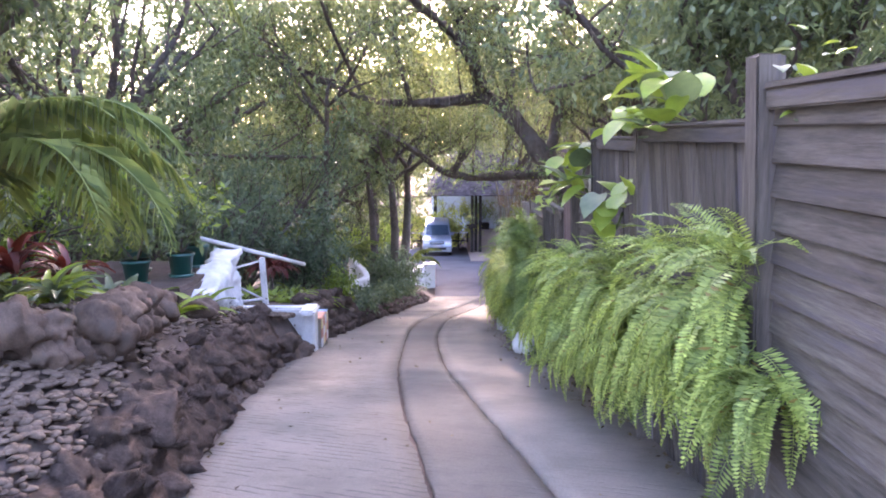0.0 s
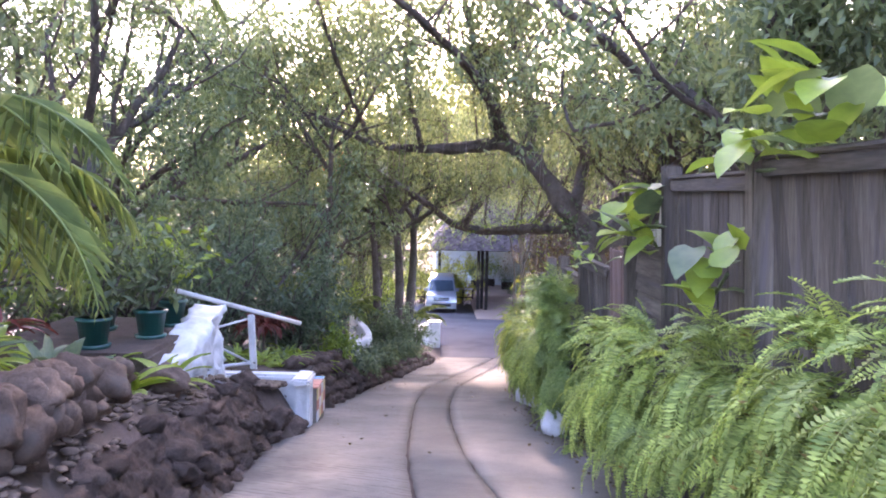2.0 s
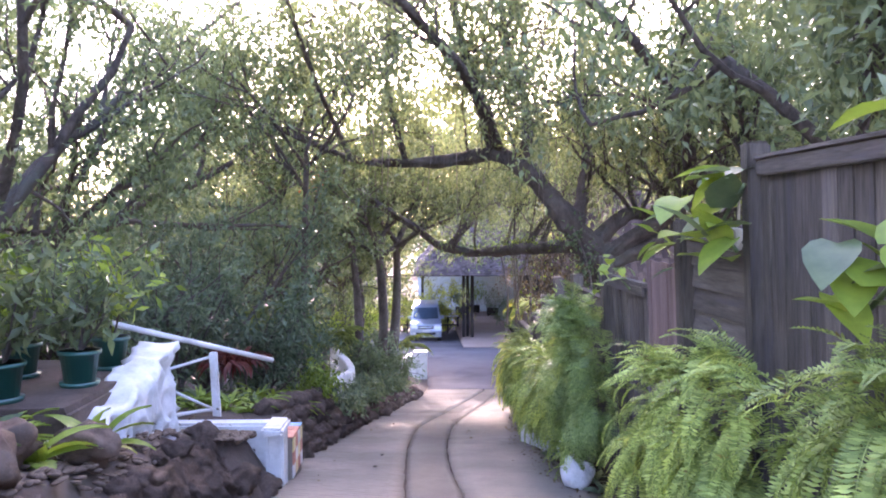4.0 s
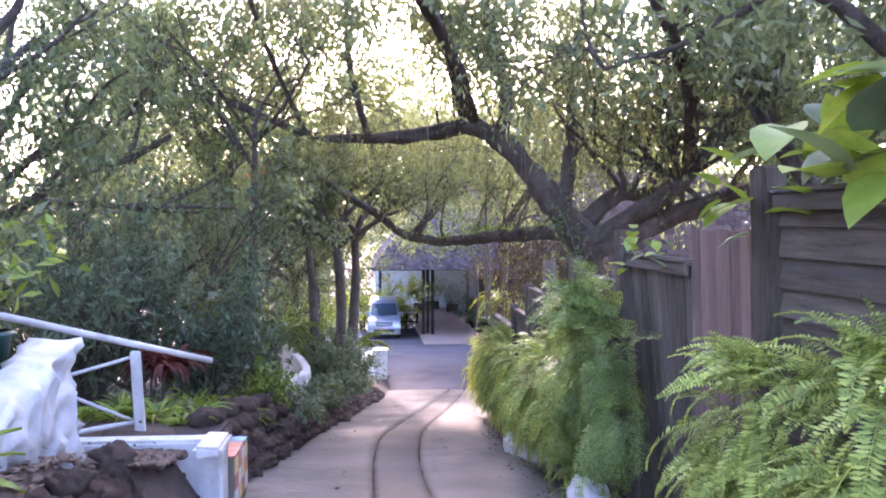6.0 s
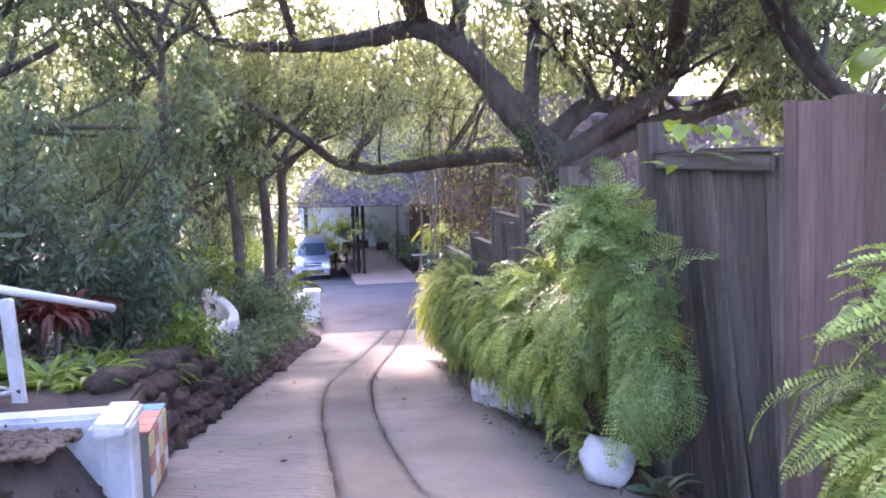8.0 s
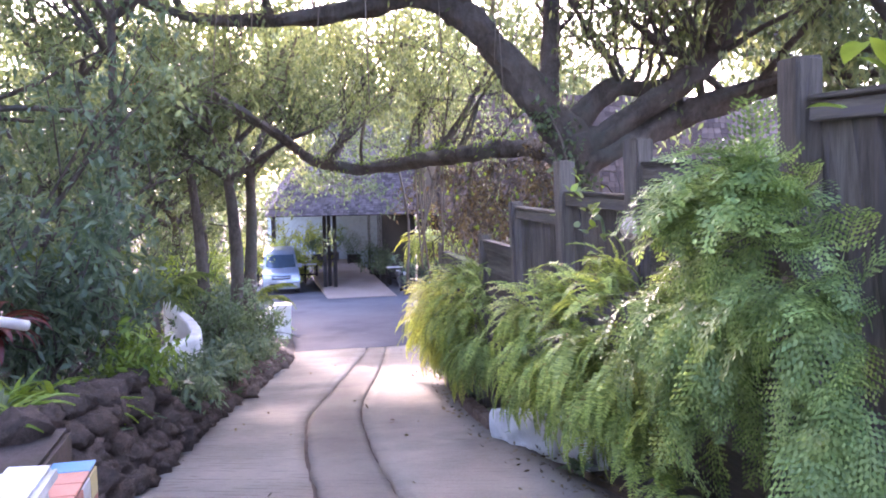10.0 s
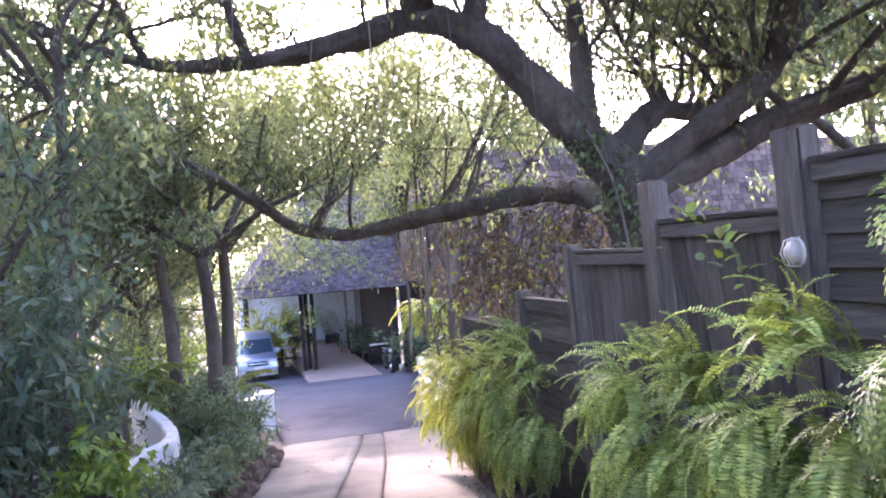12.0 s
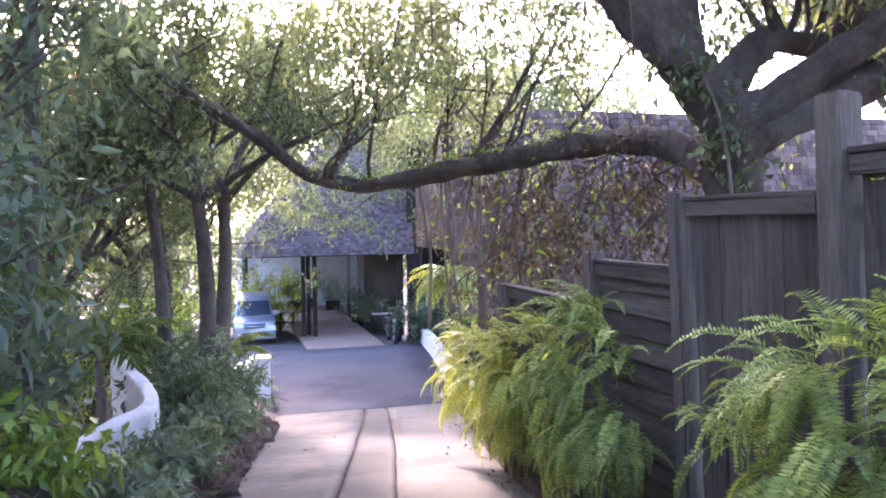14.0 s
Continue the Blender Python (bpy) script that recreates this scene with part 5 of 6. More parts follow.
def bush(at, size, n, leaf_len, leaf_w, mat, label, seed, squash=0.8, stems=9):
    """A leafy bush: woody stems and a loose uneven crown."""
    nr, rng = np.random.default_rng(seed), random.Random(seed)
    th = thing("bush", at, label, "bush")
    s, tips = Soup(), []
    for k in range(stems):
        a = rng.uniform(0, 6.283)
        branchy(s, tips, Vector(at) + Vector((rng.gauss(0, 0.06), rng.gauss(0, 0.06), -0.05)), (math.cos(a) * 0.6, math.sin(a) * 0.6, rng.uniform(0.7, 1.5)), size * rng.uniform(0.6, 0.95), 0.018 * size, 1, rng, 0.4, 4, 0.1, 5)
    part("wood", s.mesh("wood"), BARK, th)
    t = np.array([tuple(p) for p in tips])
    pts = clumps(t, n, 0.16 * size, 0.07 + 0.02 * size, nr, 22)
    part("foliage", leaf_cloud("foliage", pts, leaf_len, leaf_w, nr, 0.35), mat, th)
    return th


for i, (x, y, size, n, mat, lab) in enumerate((
        (-3.2, 16.6, 1.5, 2600, LEAF_DARK, "dense dark green garden bush"), (-4.2, 15.2, 1.9, 3400, LEAF_DARK, "dense dark green garden bush"),
        (-3.7, 19.6, 1.3, 2200, LEAF_DARK, "dense dark green garden bush"), (-1.7, 22.8, 1.0, 2000, LEAF, "leafy green bush in the bed"),
        (-1.3, 24.6, 1.0, 2000, LEAF, "leafy green bush in the bed"), (-1.9, 26.0, 1.3, 2200, LEAF_DARK, "dense dark green garden bush"),
        (-3.6, 22.0, 1.6, 2600, LEAF, "leafy green bush in the bed"), (-3.6, 26.5, 1.8, 2600, LEAF_LIME, "loose yellow-green leafy garden bush"),
        (-1.9, 18.0, 0.45, 800, LEAF, "low leafy bush in the bed"), (-1.85, 18.9, 0.45, 800, LEAF_DARK, "low dark green bush in the bed"), (-1.75, 19.8, 0.45, 800, LEAF, "low leafy bush in the bed"), (-1.6, 20.7, 0.45, 800, LEAF, "low leafy bush in the bed"),
        (-1.5, 21.6, 0.5, 800, LEAF_DARK, "low dark green bush in the bed"), (-1.3, 22.7, 0.45, 800, LEAF, "low leafy bush in the bed"), (-1.15, 23.6, 0.45, 800, LEAF, "low leafy bush in the bed"), (-2.0, 17.2, 0.6, 900, LEAF_DARK, "low dark green bush in the bed"), (-2.3, 16.4, 0.6, 900, LEAF_LIME, "low yellow-green bush in the bed"),
        (-1.95, 22.3, 0.5, 1000, LEAF_DARK, "low dark green bush in the bed"), (-2.2, 23.6, 0.6, 1100, LEAF_DARK, "low dark green bush in the bed"), (-1.7, 19.2, 0.4, 800, LEAF, "low leafy bush in the bed"),
        (-5.0, 12.4, 1.8, 3000, LEAF, "leafy green bush above the steps"), (-5.4, 9.6, 1.7, 3000, LEAF_LIME, "loose yellow-green leafy garden bush"),
        (-6.5, 11.5, 2.0, 3000, LEAF_DARK, "dense dark green garden bush"), (-5.2, 6.5, 1.6, 2600, LEAF_DARK, "dense dark green garden bush"),
        (-7.5, 16.5, 2.6, 3600, LEAF_DARK, "dense dark green garden bush"), (-6.6, 19.0, 2.4, 3600, LEAF, "leafy green bush in the bed"),
        (-8.0, 24.5, 2.8, 3600, LEAF_DARK, "dense dark green garden bush"), (-3.0, 33.0, 2.2, 3000, LEAF_LIME, "loose yellow-green leafy garden bush"),
        (-4.8, 31.0, 2.6, 3200, LEAF, "leafy green bush in the bed"), (-4.0, 37.5, 2.6, 3000, LEAF_LIME, "loose yellow-green leafy garden bush"))):
    bush((x, y, land_z(x, y)), size, n, 0.13 if mat is not LEAF_DARK else 0.16, 0.048, mat, lab, 500 + i)


def palm(at, height, n, length, seed, label, tilt=None, droop=0.9, blade=0.45):
    """A feather palm: trunk and arching fronds, each with two rows of leaflets."""
    rng = random.Random(seed)
    th = thing("palm", at, label, "palm")
    s = Soup()
    top = Vector(at) + Vector((0, 0, height))
    s.tube([Vector(at) - Vector((0, 0, 0.2)), Vector(at) + Vector((0.03, 0.02, height * 0.5)), top], [0.08, 0.065, 0.05], 9, 0.1)
    part("trunk", s.mesh("trunk"), BARK_PALE, th)
    for k in range(n):
        az = 6.283 * k / n + rng.uniform(-0.3, 0.3)
        s = Soup()
        ln, el = length * rng.uniform(0.75, 1.15), rng.uniform(0.35, 1.25)
        seg = int(ln / 0.05)
        p, pts = top.copy(), []
        for i in range(seg + 1):
            pts.append(p.copy())
            e = el - droop * 1.9 * (i / seg) ** 1.2
            p = p + Vector((math.cos(az) * math.cos(e), math.sin(az) * math.cos(e), math.sin(e))) * ln / seg
        s.tube(pts, [0.016 * (1 - 0.8 * i / seg) for i in range(seg + 1)], 4, cap=False)
        side = Vector((-math.sin(az), math.cos(az), 0))
        for i in range(3, seg + 1):
            u = i / seg
            a = pts[i]
            d = (pts[min(i + 1, seg)] - pts[max(i - 1, 0)]).normalized()
            l2 = blade * math.sin(math.pi * (0.12 + 0.83 * u)) * rng.uniform(0.85, 1.1)
            for sg in (-1, 1):
                out = (side * sg + d * rng.uniform(0.6, 1.0) + Vector((0, 0, rng.uniform(-0.45, 0.1)))).normalized()
                tip = a + out * l2 * 0.95 + Vector((0, 0, -rng.uniform(0.2, 0.55) * l2))
                midp = a + out * l2 * 0.55
                w = d * 0.0095
                b = len(s.v)
                s.v += [tuple(a), tuple(midp - w), tuple(tip), tuple(midp + w)]
                s.f += [(b, b + 1, b + 2), (b, b + 2, b + 3)]
        part("frond", s.mesh("frond", False), PALM, th)
    return th


palm((-3.4, 5.6, land_z(-3.4, 5.6)), 0.95, 26, 2.0, 1, "feather palm with arching yellow-green fronds", droop=1.12, blade=0.42)
palm((-4.4, 7.2, land_z(-4.4, 7.2)), 3.4, 17, 2.8, 2, "feather palm with arching yellow-green fronds")
palm((-3.7, 4.7, land_z(-3.7, 4.7)), 3.7, 16, 2.7, 6, "tall feather palm with hanging green fronds", droop=1.15)
palm((-3.0, 23.6, land_z(-3.0, 23.6)), 1.1, 12, 1.5, 3, "small feather palm beside the white wall", blade=0.3)
palm((-3.9, 20.2, land_z(-3.9, 20.2)), 1.4, 12, 1.7, 4, "small feather palm among dark bushes", blade=0.3)
palm((-1.3, 33.6, base_z(33.6)), 0.7, 12, 1.5, 5, "small feather palm at the court's edge", blade=0.3)


def pot(at, r, h, label, seed, mat=POT_GREEN):
    th = thing("plant_pot", at, label, "potted plant", "potted plants above the steps")
    x, y, z = at
    s = Soup()
    s.tube([(x, y, z), (x, y, z + h * 0.9), (x, y, z + h * 0.9), (x, y, z + h), (x, y, z + h), (x, y, z + h * 0.88)], [r * 0.72, r * 0.95, r * 1.06, r * 1.06, r * 0.9, r * 0.86], 20)
    part("pot", s.mesh("pot"), mat, th)
    s = Soup()
    s.tube([(x, y, z - 0.01), (x, y, z + 0.03)], [r * 0.9, r * 0.98], 20)
    part("saucer", s.mesh("saucer"), mat, th)
    rng, nr = random.Random(seed), np.random.default_rng(seed)
    s, tips = Soup(), []
    for k in range(5):
        branchy(s, tips, (x, y, z + h * 0.85), (rng.gauss(0, 0.4), rng.gauss(0, 0.4), 1), 0.6, 0.012, 1, rng, 0.3, 3, 0.2, 5)
    part("wood", s.mesh("wood"), BARK, th)
    t = np.array([tuple(p) for p in tips])
    pts = t[nr.integers(0, len(t), 260)] + nr.normal(size=(260, 3)) * 0.07
    part("foliage", leaf_cloud("foliage", pts, 0.17, 0.06, nr, 0.3), (LEAF_LIME, LEAF, LEAF_FINE)[seed % 3], th)


solid("pot_ledge", box_bm((-4.9, 9.2, -1.2), (-3.1, 11.4, -0.28), 0.04, wobble=0.01), SOIL, "dark earth ledge above the steps", "ledge", kind="structure")
for k, (x, y) in enumerate(((-3.45, 10.9), (-3.4, 10.1), (-3.75, 9.5), (-4.1, 10.5))):
    pot((x, y, -0.27), 0.17, 0.3, "dark green plastic pot with a leafy shrub", 30 + k)


def big_leaf(s, at, az, el, length, width, rng):
    """One broad heart-shaped leaf with a fold along its rib."""
    d = Vector((math.cos(az) * math.cos(el), math.sin(az) * math.cos(el), math.sin(el)))
    side = d.cross(Vector((0, 0, 1))).normalized()
    up = side.cross(d)
    prof = [(0, 0.02), (-0.05, 0.55), (0.1, 0.85), (0.35, 1.0), (0.6, 0.8), (0.85, 0.35), (1.0, 0.0)]
    b = len(s.v)
    for u, w in prof:
        c = Vector(at) + d * length * u - up * 0.25 * length * max(u, 0) ** 2
        s.v += [tuple(c - side * w * width / 2 + up * 0.12 * w * width), tuple(Vector(at) + d * length * max(u, 0) - up * 0.25 * length * max(u, 0) ** 2), tuple(c + side * w * width / 2 + up * 0.12 * w * width)]
    for i in range(len(prof) - 1):
        k = b + 3 * i
        s.f += [(k, k + 1, k + 4, k + 3), (k + 1, k + 2, k + 5, k + 4)]


def pothos(spots, label, seed, size=0.36):
    rng = random.Random(seed)
    x, y, z = spots[0]
    th = thing("pothos_vine", (x, y, z), label, "vine", "climbing vines on the fence")
    pipe("stem", smooth_line([Vector(p) + Vector((0.05, 0, -0.05)) for p in spots], 4), 0.012, th, LEAF)
    for p in spots:
        for k in range(6 if size > 0.2 else 9):
            s = Soup()
            at = Vector(p) + Vector((rng.gauss(-0.05, 0.08), rng.gauss(0, 0.12), rng.gauss(0.06, 0.1)))
            sz = size * rng.uniform(0.7, 1.2)
            big_leaf(s, at, rng.gauss(math.pi, 1.1), rng.uniform(-0.6, 1.2), sz, sz * 0.8, rng)
            part("leaf", s.mesh("leaf", True), LEAF_LIME if rng.random() < 0.7 else LEAF, th)


pothos([(1.56, 5.95, 1.62), (1.55, 5.5, 1.66), (1.55, 5.2, 1.62), (1.46, 6.2, 1.56), (1.48, 5.75, 1.76), (1.5, 5.4, 1.8)], "pothos vine with large yellow-green leaves on the fence top", 1, 0.27)
pothos([(1.42, 7.9, 1.4), (1.4, 8.2, 1.15), (1.42, 8.0, 1.0)], "pothos vine with pale green leaves on the fence", 7, 0.3)
pothos([(1.52, 8.35, 1.2), (1.5, 8.8, 1.02), (1.5, 9.3, 0.9)], "pothos vine with yellow-green leaves on the fence top", 2, 0.22)
pothos([(1.4, 6.35, 0.95), (1.4, 6.55, 0.8)], "pothos vine with large pale green leaves on the planks", 3, 0.24)
pothos([(1.48, 11.0, 0.6), (1.45, 10.6, 0.55)], "small trailing vine on the fence rail", 4, 0.13)
pothos([(1.48, 14.2, -0.05), (1.46, 13.95, -0.08), (1.45, 13.85, -0.24)], "small trailing vine on the fence rail", 5, 0.08)
pothos([(1.7, 3.7, 1.72), (1.7, 3.5, 1.74)], "pothos vine with yellow-green leaves on the fence top", 6, 0.09)


def bulkhead(y, z):
    x = fence_x(z, y) - 0.1
    th = thing("bulkhead_lamp", (x, y, z), "oval bulkhead lamp with a wire cage on the fence post", "lamp", "lamps on the fence")
    s = Soup()
    s.tube([(x + 0.06, y, z), (x + 0.02, y, z), (x, y, z)], [0.042, 0.05, 0.046], 18)
    base = s.mesh("base")
    for v in base.vertices:
        v.co.z = z + (v.co.z - z) * 1.5
    part("base", base, CREAM, th)
    s = Soup()
    s.tube([(x, y, z), (x - 0.04, y, z), (x - 0.07, y, z)], [0.04, 0.035, 0.018], 16)
    glass = s.mesh("globe")
    for v in glass.vertices:
        v.co.z = z + (v.co.z - z) * 1.6
    part("globe", glass, FROSTED, th)
    for dy in (-0.026, 0.0, 0.026):
        pipe("cage_wire", [(x, y + dy, z + 0.075), (x - 0.05, y + dy, z + 0.06), (x - 0.078, y + dy, z), (x - 0.05, y + dy, z - 0.06), (x, y + dy, z - 0.075)], 0.0035, th, CREAM)
    pipe("conduit", [(x + 0.03, y, z + 0.12), (x + 0.03, y, z + 0.25), (x + 0.08, y - 0.05, z + 0.3)], 0.009, th, CREAM)


bulkhead(13.42, -0.17)
bulkhead(8.1, 1.02)


# vines and roots below the long limb
def vine_curtain():
    rng, nr = random.Random(14), np.random.default_rng(14)
    th = thing("vine_curtain", (2.3, 20, base_z(20)), "tangle of brown dry vines hanging from the limb", "vines")
    s, tips = Soup(), []
    for k in range(85):
        y = rng.uniform(17.6, 23.6)
        x = float(np.interp(y, [17.4, 20, 22.2, 23.6], [2.6, 2.85, 2.6, 2.1])) + rng.gauss(0.15, 0.3)
        z = 0.4
        low = rng.uniform(-2.4, -0.6)
        pts = [Vector((x, y, z))]
        while pts[-1].z > low:
            pts.append(pts[-1] + Vector((rng.gauss(0, 0.12), rng.gauss(0, 0.17), -rng.uniform(0.04, 0.26))))
        s.tube(pts, [rng.uniform(0.004, 0.014)] * len(pts), 4, cap=False)
        tips += pts[1:]
    part("tangle", s.mesh("tangle"), BARK, th, "thin brown woody stems")
    t = np.array([tuple(p) for p in tips])
    n = 5200
    pts = clumps(t, n, 0.22, 0.08, nr, 14)
    part("dry_leaves", leaf_cloud("dry_leaves", pts, 0.085, 0.045, nr, 0.5), LEAF_DRY, th, "withered brown leaves")
    n = 380
    pts = t[nr.integers(0, len(t), n)] + nr.normal(size=(n, 3)) * 0.15
    part("fresh_leaves", leaf_cloud("fresh_leaves", pts, 0.11, 0.065, nr, 0.4), LEAF_LIME, th, "few yellow-green leaves")


vine_curtain()


def aerial_roots():
    rng = random.Random(15)
    th = thing("aerial_roots", (2.0, 23, base_z(23)), "pale aerial roots hanging from the fig limb", "roots")
    for k in range(9):
        a = Vector((1.5 + 0.12 * k + rng.gauss(0, 0.05), 23.2 - 0.2 * k + rng.gauss(0, 0.1), 0.45))
        b = a + Vector((rng.gauss(0.15, 0.2), rng.gauss(0, 0.2), -rng.uniform(1.3, 2.3)))
        m = a.lerp(b, 0.5) + Vector((rng.gauss(0, 0.06), rng.gauss(0, 0.06), 0))
        pipe("root", smooth_line([a, m, b], 4), rng.uniform(0.012, 0.03), th, BARK_PALE)
    for k in range(34):
        x, y = rng.uniform(-1.5, 4.5), rng.uniform(16.6, 19.5)
        a = Vector((x, y, 2.2 + rng.random()))
        pipe("root", [a, a + Vector((rng.gauss(0, 0.1), rng.gauss(0, 0.1), -rng.uniform(0.6, 1.6)))], 0.006, th, BARK_PALE)


aerial_roots()
solid("leaning_plank", box_bm((1.95, 21.3, -3.1), (2.0, 21.55, -0.95), 0.006, turn=pose(0, 0, 0, 4, -3), wobble=0.004), WOOD, "old plank standing among the vines", "plank")


# ---- in and beside the pavilion ----
def railing(x0, x1, y, z):
    th = thing("railing", ((x0 + x1) / 2, y, z), "dark timber railing with a pale top bar", "railing")
    part("top_bar", box_bm((x0, y - 0.04, z + 0.95), (x1, y + 0.04, z + 1.02), 0.01), WHITE, th, "pale painted top bar")
    part("lower_bar", box_bm((x0, y - 0.03, z + 0.45), (x1, y + 0.03, z + 0.52), 0.01), DARKWOOD, th)
    n = int((x1 - x0) / 0.55)
    for k in range(n + 1):
        x = x0 + (x1 - x0) * k / n
        part("post", box_bm((x - 0.04, y - 0.035, z - 0.05), (x + 0.04, y + 0.035, z + 0.95), 0.008), DARKWOOD, th)


railing(-1.9, 1.5, 47.6, base_z(47.6))
railing(4.35, 5.3, 43.4, base_z(43.4))


def planter(x, y, z, w, label, mat, seed, high=0.5):
    th = thing("planter", (x, y, z), label, "potted plant", "planters in the pavilion")
    box = box_bm((x - w / 2, y - 0.25, z + 0.06), (x + w / 2, y + 0.25, z + 0.5), 0.02)
    part("box", box, DARKWOOD, th)
    for sx in (-1, 1):
        part("foot", box_bm((x + sx * w * 0.4 - 0.04, y - 0.2, z), (x + sx * w * 0.4 + 0.04, y + 0.2, z + 0.058), 0.01), DARKWOOD, th)
    nr, rng = np.random.default_rng(seed), random.Random(seed)
    s, tips = Soup(), []
    for k in range(6):
        branchy(s, tips, (x + rng.gauss(0, w * 0.2), y, z + 0.45), (rng.gauss(0, 0.5), rng.gauss(0, 0.4), 1), high, 0.015, 1, rng, 0.3, 3, 0.1, 5)
    part("wood", s.mesh("wood"), BARK, th)
    t = np.array([tuple(p) for p in tips])
    n = 700
    part("foliage", leaf_cloud("foliage", t[nr.integers(0, len(t), n)] + nr.normal(size=(n, 3)) * 0.14, 0.22, 0.06, nr, 0.3), mat, th)


FL = FLOOR + 0.032
planter(2.7, 54.3, FL, 1.0, "dark wooden planter with a lime green palm-like shrub", LEAF_LIME, 1, 1.0)
planter(1.95, 53.4, FL, 0.7, "dark wooden planter with a leafy shrub", LEAF, 2, 0.7)
planter(3.9, 52.6, FL, 0.7, "dark wooden planter with a leafy shrub", LEAF_DARK, 3, 0.8)
planter(4.45, 47.6, base_z(47.6), 0.6, "dark wooden planter with a leafy shrub", LEAF_DARK, 4, 0.9)
planter(4.6, 45.4, base_z(45.4), 0.5, "dark wooden planter with a leafy shrub", LEAF_DARK, 5, 0.8)
# Hedges under the roof take paler FERN_LIME: daylight on them put into colour.
for i, (x, y, size, mat) in enumerate(((-1.6, 48.6, 2.2, FERN_LIME), (-0.2, 48.6, 2.1, FERN_LIME), (0.9, 48.8, 2.0, FERN_LIME), (-3.2, 48.0, 2.6, LEAF_LIME), (5.9, 40.6, 1.8, LEAF_DARK))):
    bush((x, y, base_z(y)), size, 2600, 0.2, 0.06, mat, "bright yellow-green hedge bush beside the pavilion" if mat is not LEAF_DARK else "leafy green bush beside the pavilion", 700 + i)


def motorbike(x, y, z):
    th = thing("motor_scooter", (x, y, z), "dark motor scooter parked beside the pavilion", "motor scooter")
    for dy in (-0.6, 0.6):
        s = Soup()
        s.tube([(x - 0.06, y + dy, z + 0.27), (x + 0.06, y + dy, z + 0.27)], [0.27, 0.27], 20)
        wheel = part("wheel", s.mesh("wheel"), RUBBER, th)
        s = Soup()
        s.tube([(x - 0.065, y + dy, z + 0.27), (x + 0.065, y + dy, z + 0.27)], [0.16, 0.16], 14)
        part("rim", s.mesh("rim"), CHROME, wheel)
    part("body", box_bm((x - 0.16, y - 0.05, z + 0.32), (x + 0.16, y + 0.75, z + 0.68), 0.08), BLACK, th)
    part("footboard", box_bm((x - 0.17, y - 0.42, z + 0.26), (x + 0.17, y + 0.05, z + 0.34), 0.03), BLACK, th)
    part("front_shield", box_bm((x - 0.22, y - 0.5, z + 0.3), (x + 0.22, y - 0.4, z + 0.9), 0.04, turn=pose(0, 0, 0, -14)), BLACK, th)
    part("seat", box_bm((x - 0.14, y + 0.02, z + 0.68), (x + 0.14, y + 0.72, z + 0.78), 0.04), RUBBER, th)
    pipe("handlebar", [(x - 0.34, y - 0.36, z + 1.02), (x - 0.1, y - 0.5, z + 0.98), (x + 0.1, y - 0.5, z + 0.98), (x + 0.34, y - 0.36, z + 1.02)], 0.018, th, CHROME)
    pipe("fork", [(x, y - 0.6, z + 0.27), (x, y - 0.45, z + 0.98)], 0.03, th, CHROME)
    part("headlight", box_bm((x - 0.08, y - 0.58, z + 0.84), (x + 0.08, y - 0.5, z + 0.96), 0.03), LENS, th)


motorbike(4.72, 41.2, base_z(41.2) + 0.01)


def hanging_fern(at, n, seed):
    """A fern in a wire basket, fronds all round."""
    rng = random.Random(seed)
    th = thing("hanging_fern", at, "bright green fern hanging from the fig limb", "fern")
    pipe("rope", [Vector(at), Vector(at) + Vector((-0.3, -0.3, 1.9))], 0.008, th, BARK_PALE)
    s = Soup()
    x, y, z = at
    s.tube([(x, y, z - 0.12), (x, y, z - 0.06), (x, y, z + 0.06)], [0.05, 0.16, 0.2], 12)
    part("basket", s.mesh("basket"), SOIL, th)
    for k in range(n):
        ob = new("frond", FRONDS["green" if k % 3 else "lime"][rng.choice((0, 1, 3, 4, 6))])
        ob.parent = th
        ob.matrix_basis = Matrix.Translation((rng.gauss(0, 0.06), rng.gauss(0, 0.06), rng.uniform(-0.1, 0.1))) @ Euler((rng.gauss(0, 0.2), rng.gauss(0.1, 0.25), rng.uniform(0, 6.283))).to_matrix().to_4x4() @ Matrix.Scale(rng.uniform(0.85, 1.25), 4)


hanging_fern((2.7, 25.6, -1.3), 110, 1)
hanging_fern((3.0, 25.0, -2.1), 70, 2)


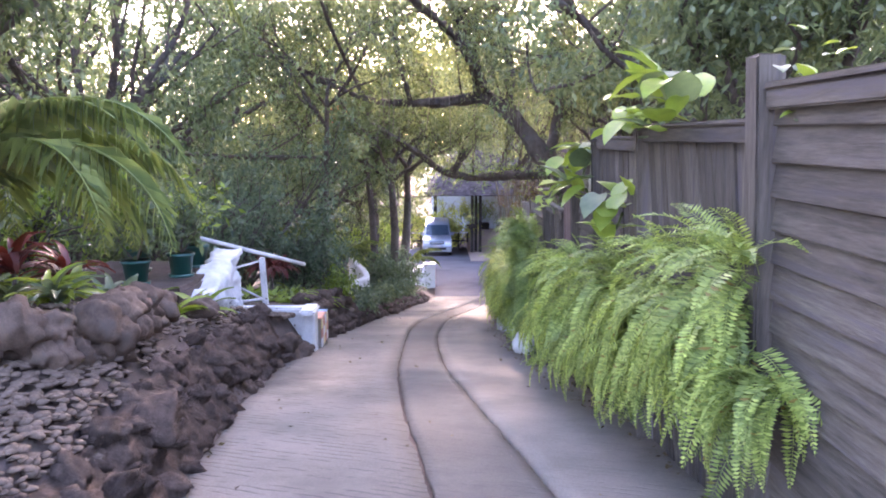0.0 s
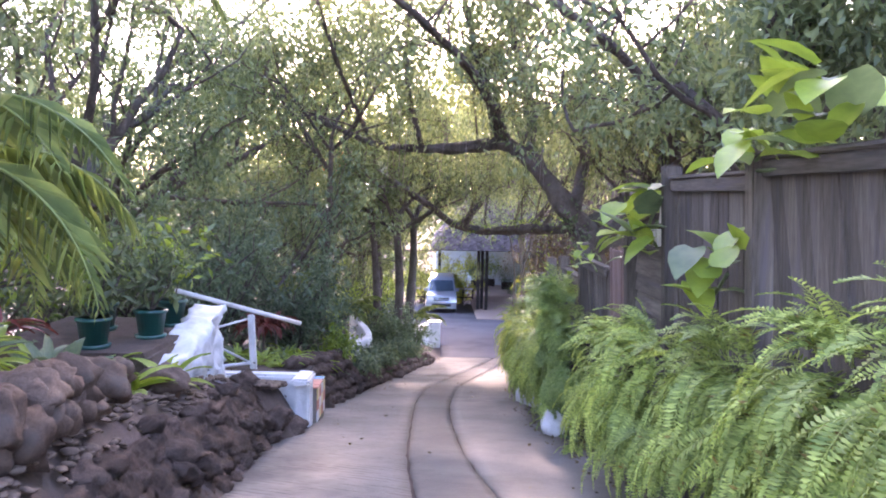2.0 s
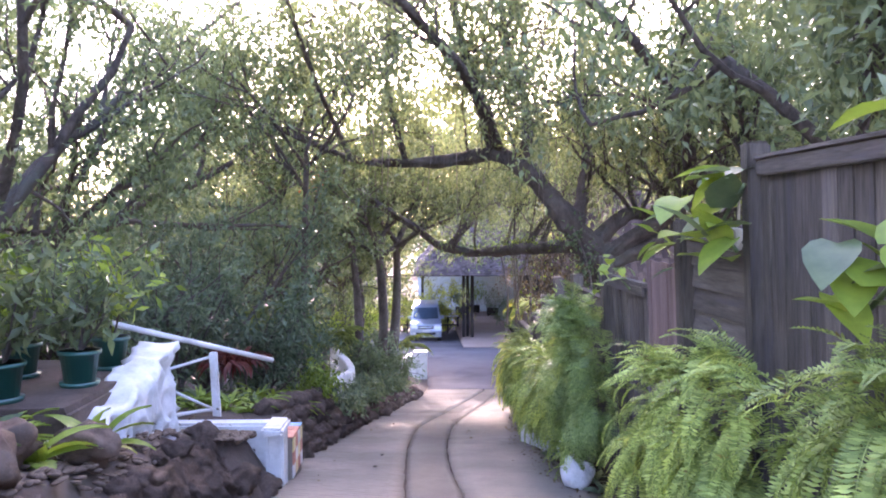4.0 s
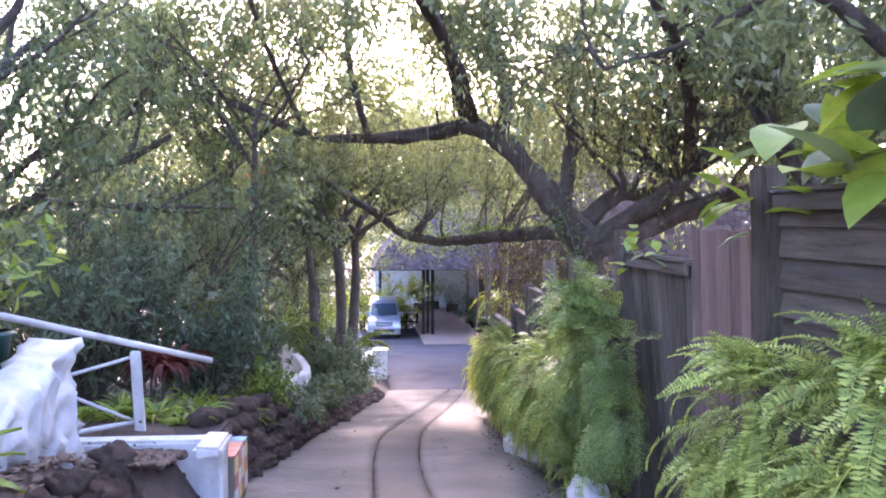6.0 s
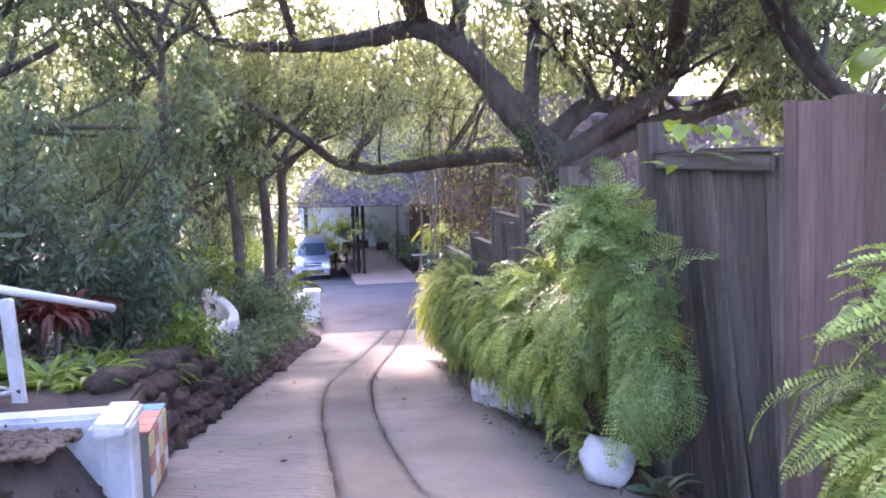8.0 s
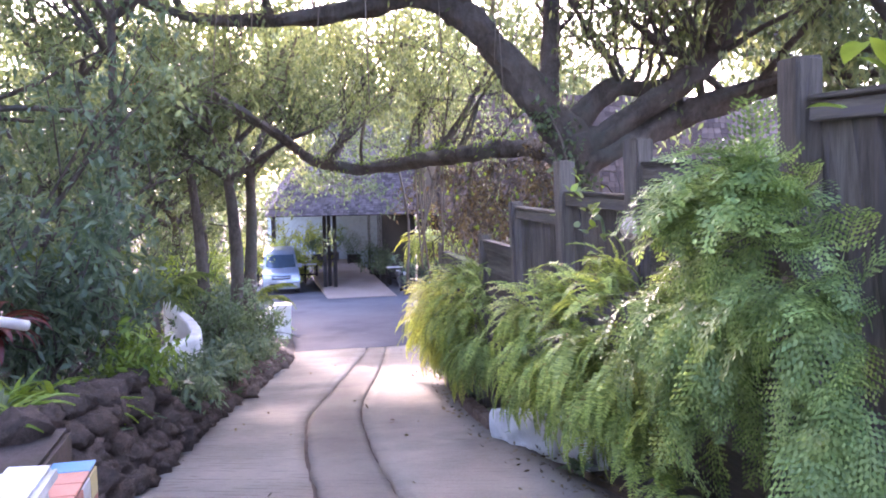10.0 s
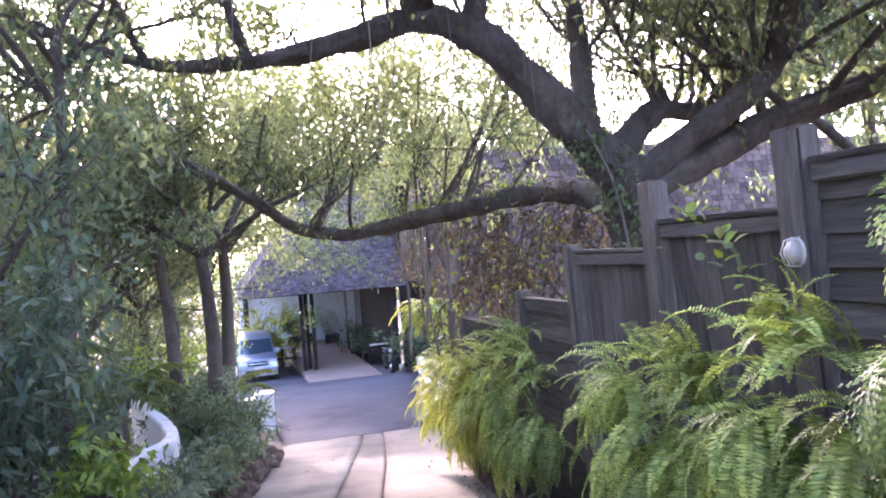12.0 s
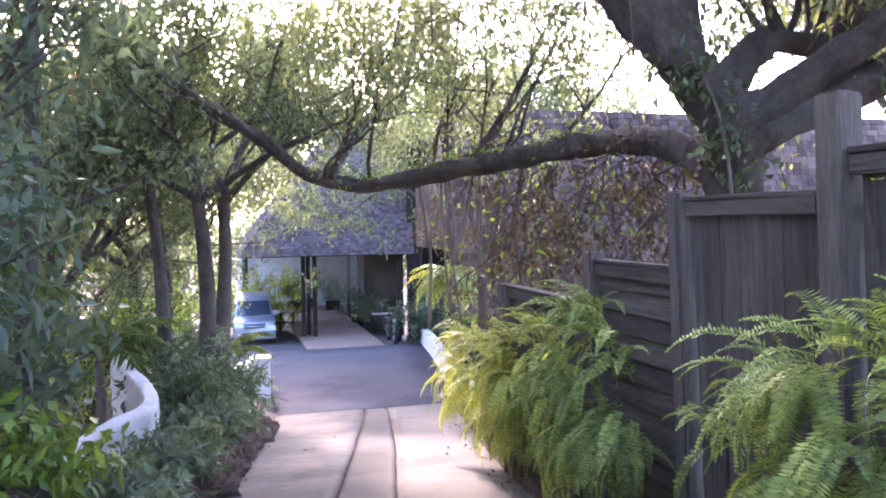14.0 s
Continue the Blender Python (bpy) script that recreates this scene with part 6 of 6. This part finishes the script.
def ivy():
    """Climbing ivy and small ferns on the fig's trunk and fork."""
    nr = np.random.default_rng(21)
    th = thing("ivy", (2.6, 17.1, -0.6), "green ivy climbing the fig trunk", "ivy")
    line = smooth_line([(2.6, 17.05, -1.2), (2.55, 17.02, -0.2), (2.4, 16.98, 0.5), (2.2, 17.05, 1.0)], 8)
    pipe("stem", line, 0.015, th, BARK_PALE)
    t = np.array([tuple(p) for p in line])
    n = 420
    part("foliage", leaf_cloud("foliage", clumps(t, n, 0.2, 0.09, nr, 14), 0.09, 0.055, nr, 0.5), LEAF, th)


ivy()


def limb_moss():
    """Small plants growing along the long limb."""
    nr = np.random.default_rng(22)
    th = thing("limb_plants", (1.3, 23.3, 0.5), "small green plants growing on the fig limb", "plant")
    line = smooth_line([(2.75, 20.0, 0.72), (2.0, 21.9, 0.6), (1.3, 23.3, 0.47), (0.75, 24.1, 0.42), (0.0, 24.1, 0.58)], 8)
    t = np.array([tuple(p) for p in line])
    n = 900
    part("foliage", leaf_cloud("foliage", clumps(t, n, 0.1, 0.07, nr, 20), 0.08, 0.03, nr, 0.1), LEAF_LIME, th)


limb_moss()
# little leafy weeds at the foot of the fence
for k in range(26):
    y = rngp.uniform(9.3, 21)
    x = max(smooth_at(y, RIGHT_Y, RIGHT_X) + rngp.uniform(0.12, 0.3), 1.3)
    rosette("weed", (x, y, base_z(y) + 0.01), 9, rngp.uniform(0.14, 0.26), 0.06, rngp.choice((LEAF, LEAF_DARK)), "small green leafy weed by the fence", "plant", 900 + k, 1.1, "weeds at the foot of the fence")

for k, (x, y) in enumerate(((-2.95, 8.3), (-3.1, 7.5), (-2.85, 9.05), (-3.5, 8.7))):
    rosette("broad_leaf_plant", (x, y, land_z(x, y) - 0.03), 14, 0.5, 0.15, LEAF if k % 2 else LEAF_LIME, "broad-leaved green plant on the bank", "plant", 950 + k, 1.1, "broad-leaved plants on the bank", 0.8)
for k, (x, y) in enumerate(((-3.9, 8.0), (-4.2, 7.6))):
    tall = rosette("cordyline", (x, y, land_z(x, y) + 0.3), 26, 0.55, 0.09, LEAF_RED, "dark red cordyline with drooping leaves", "plant", 960 + k, 1.25, "red cordylines", 1.1)
    pipe("cane", [(x, y, land_z(x, y) - 0.1), (x, y, land_z(x, y) + 0.32)], 0.02, tall, BARK)
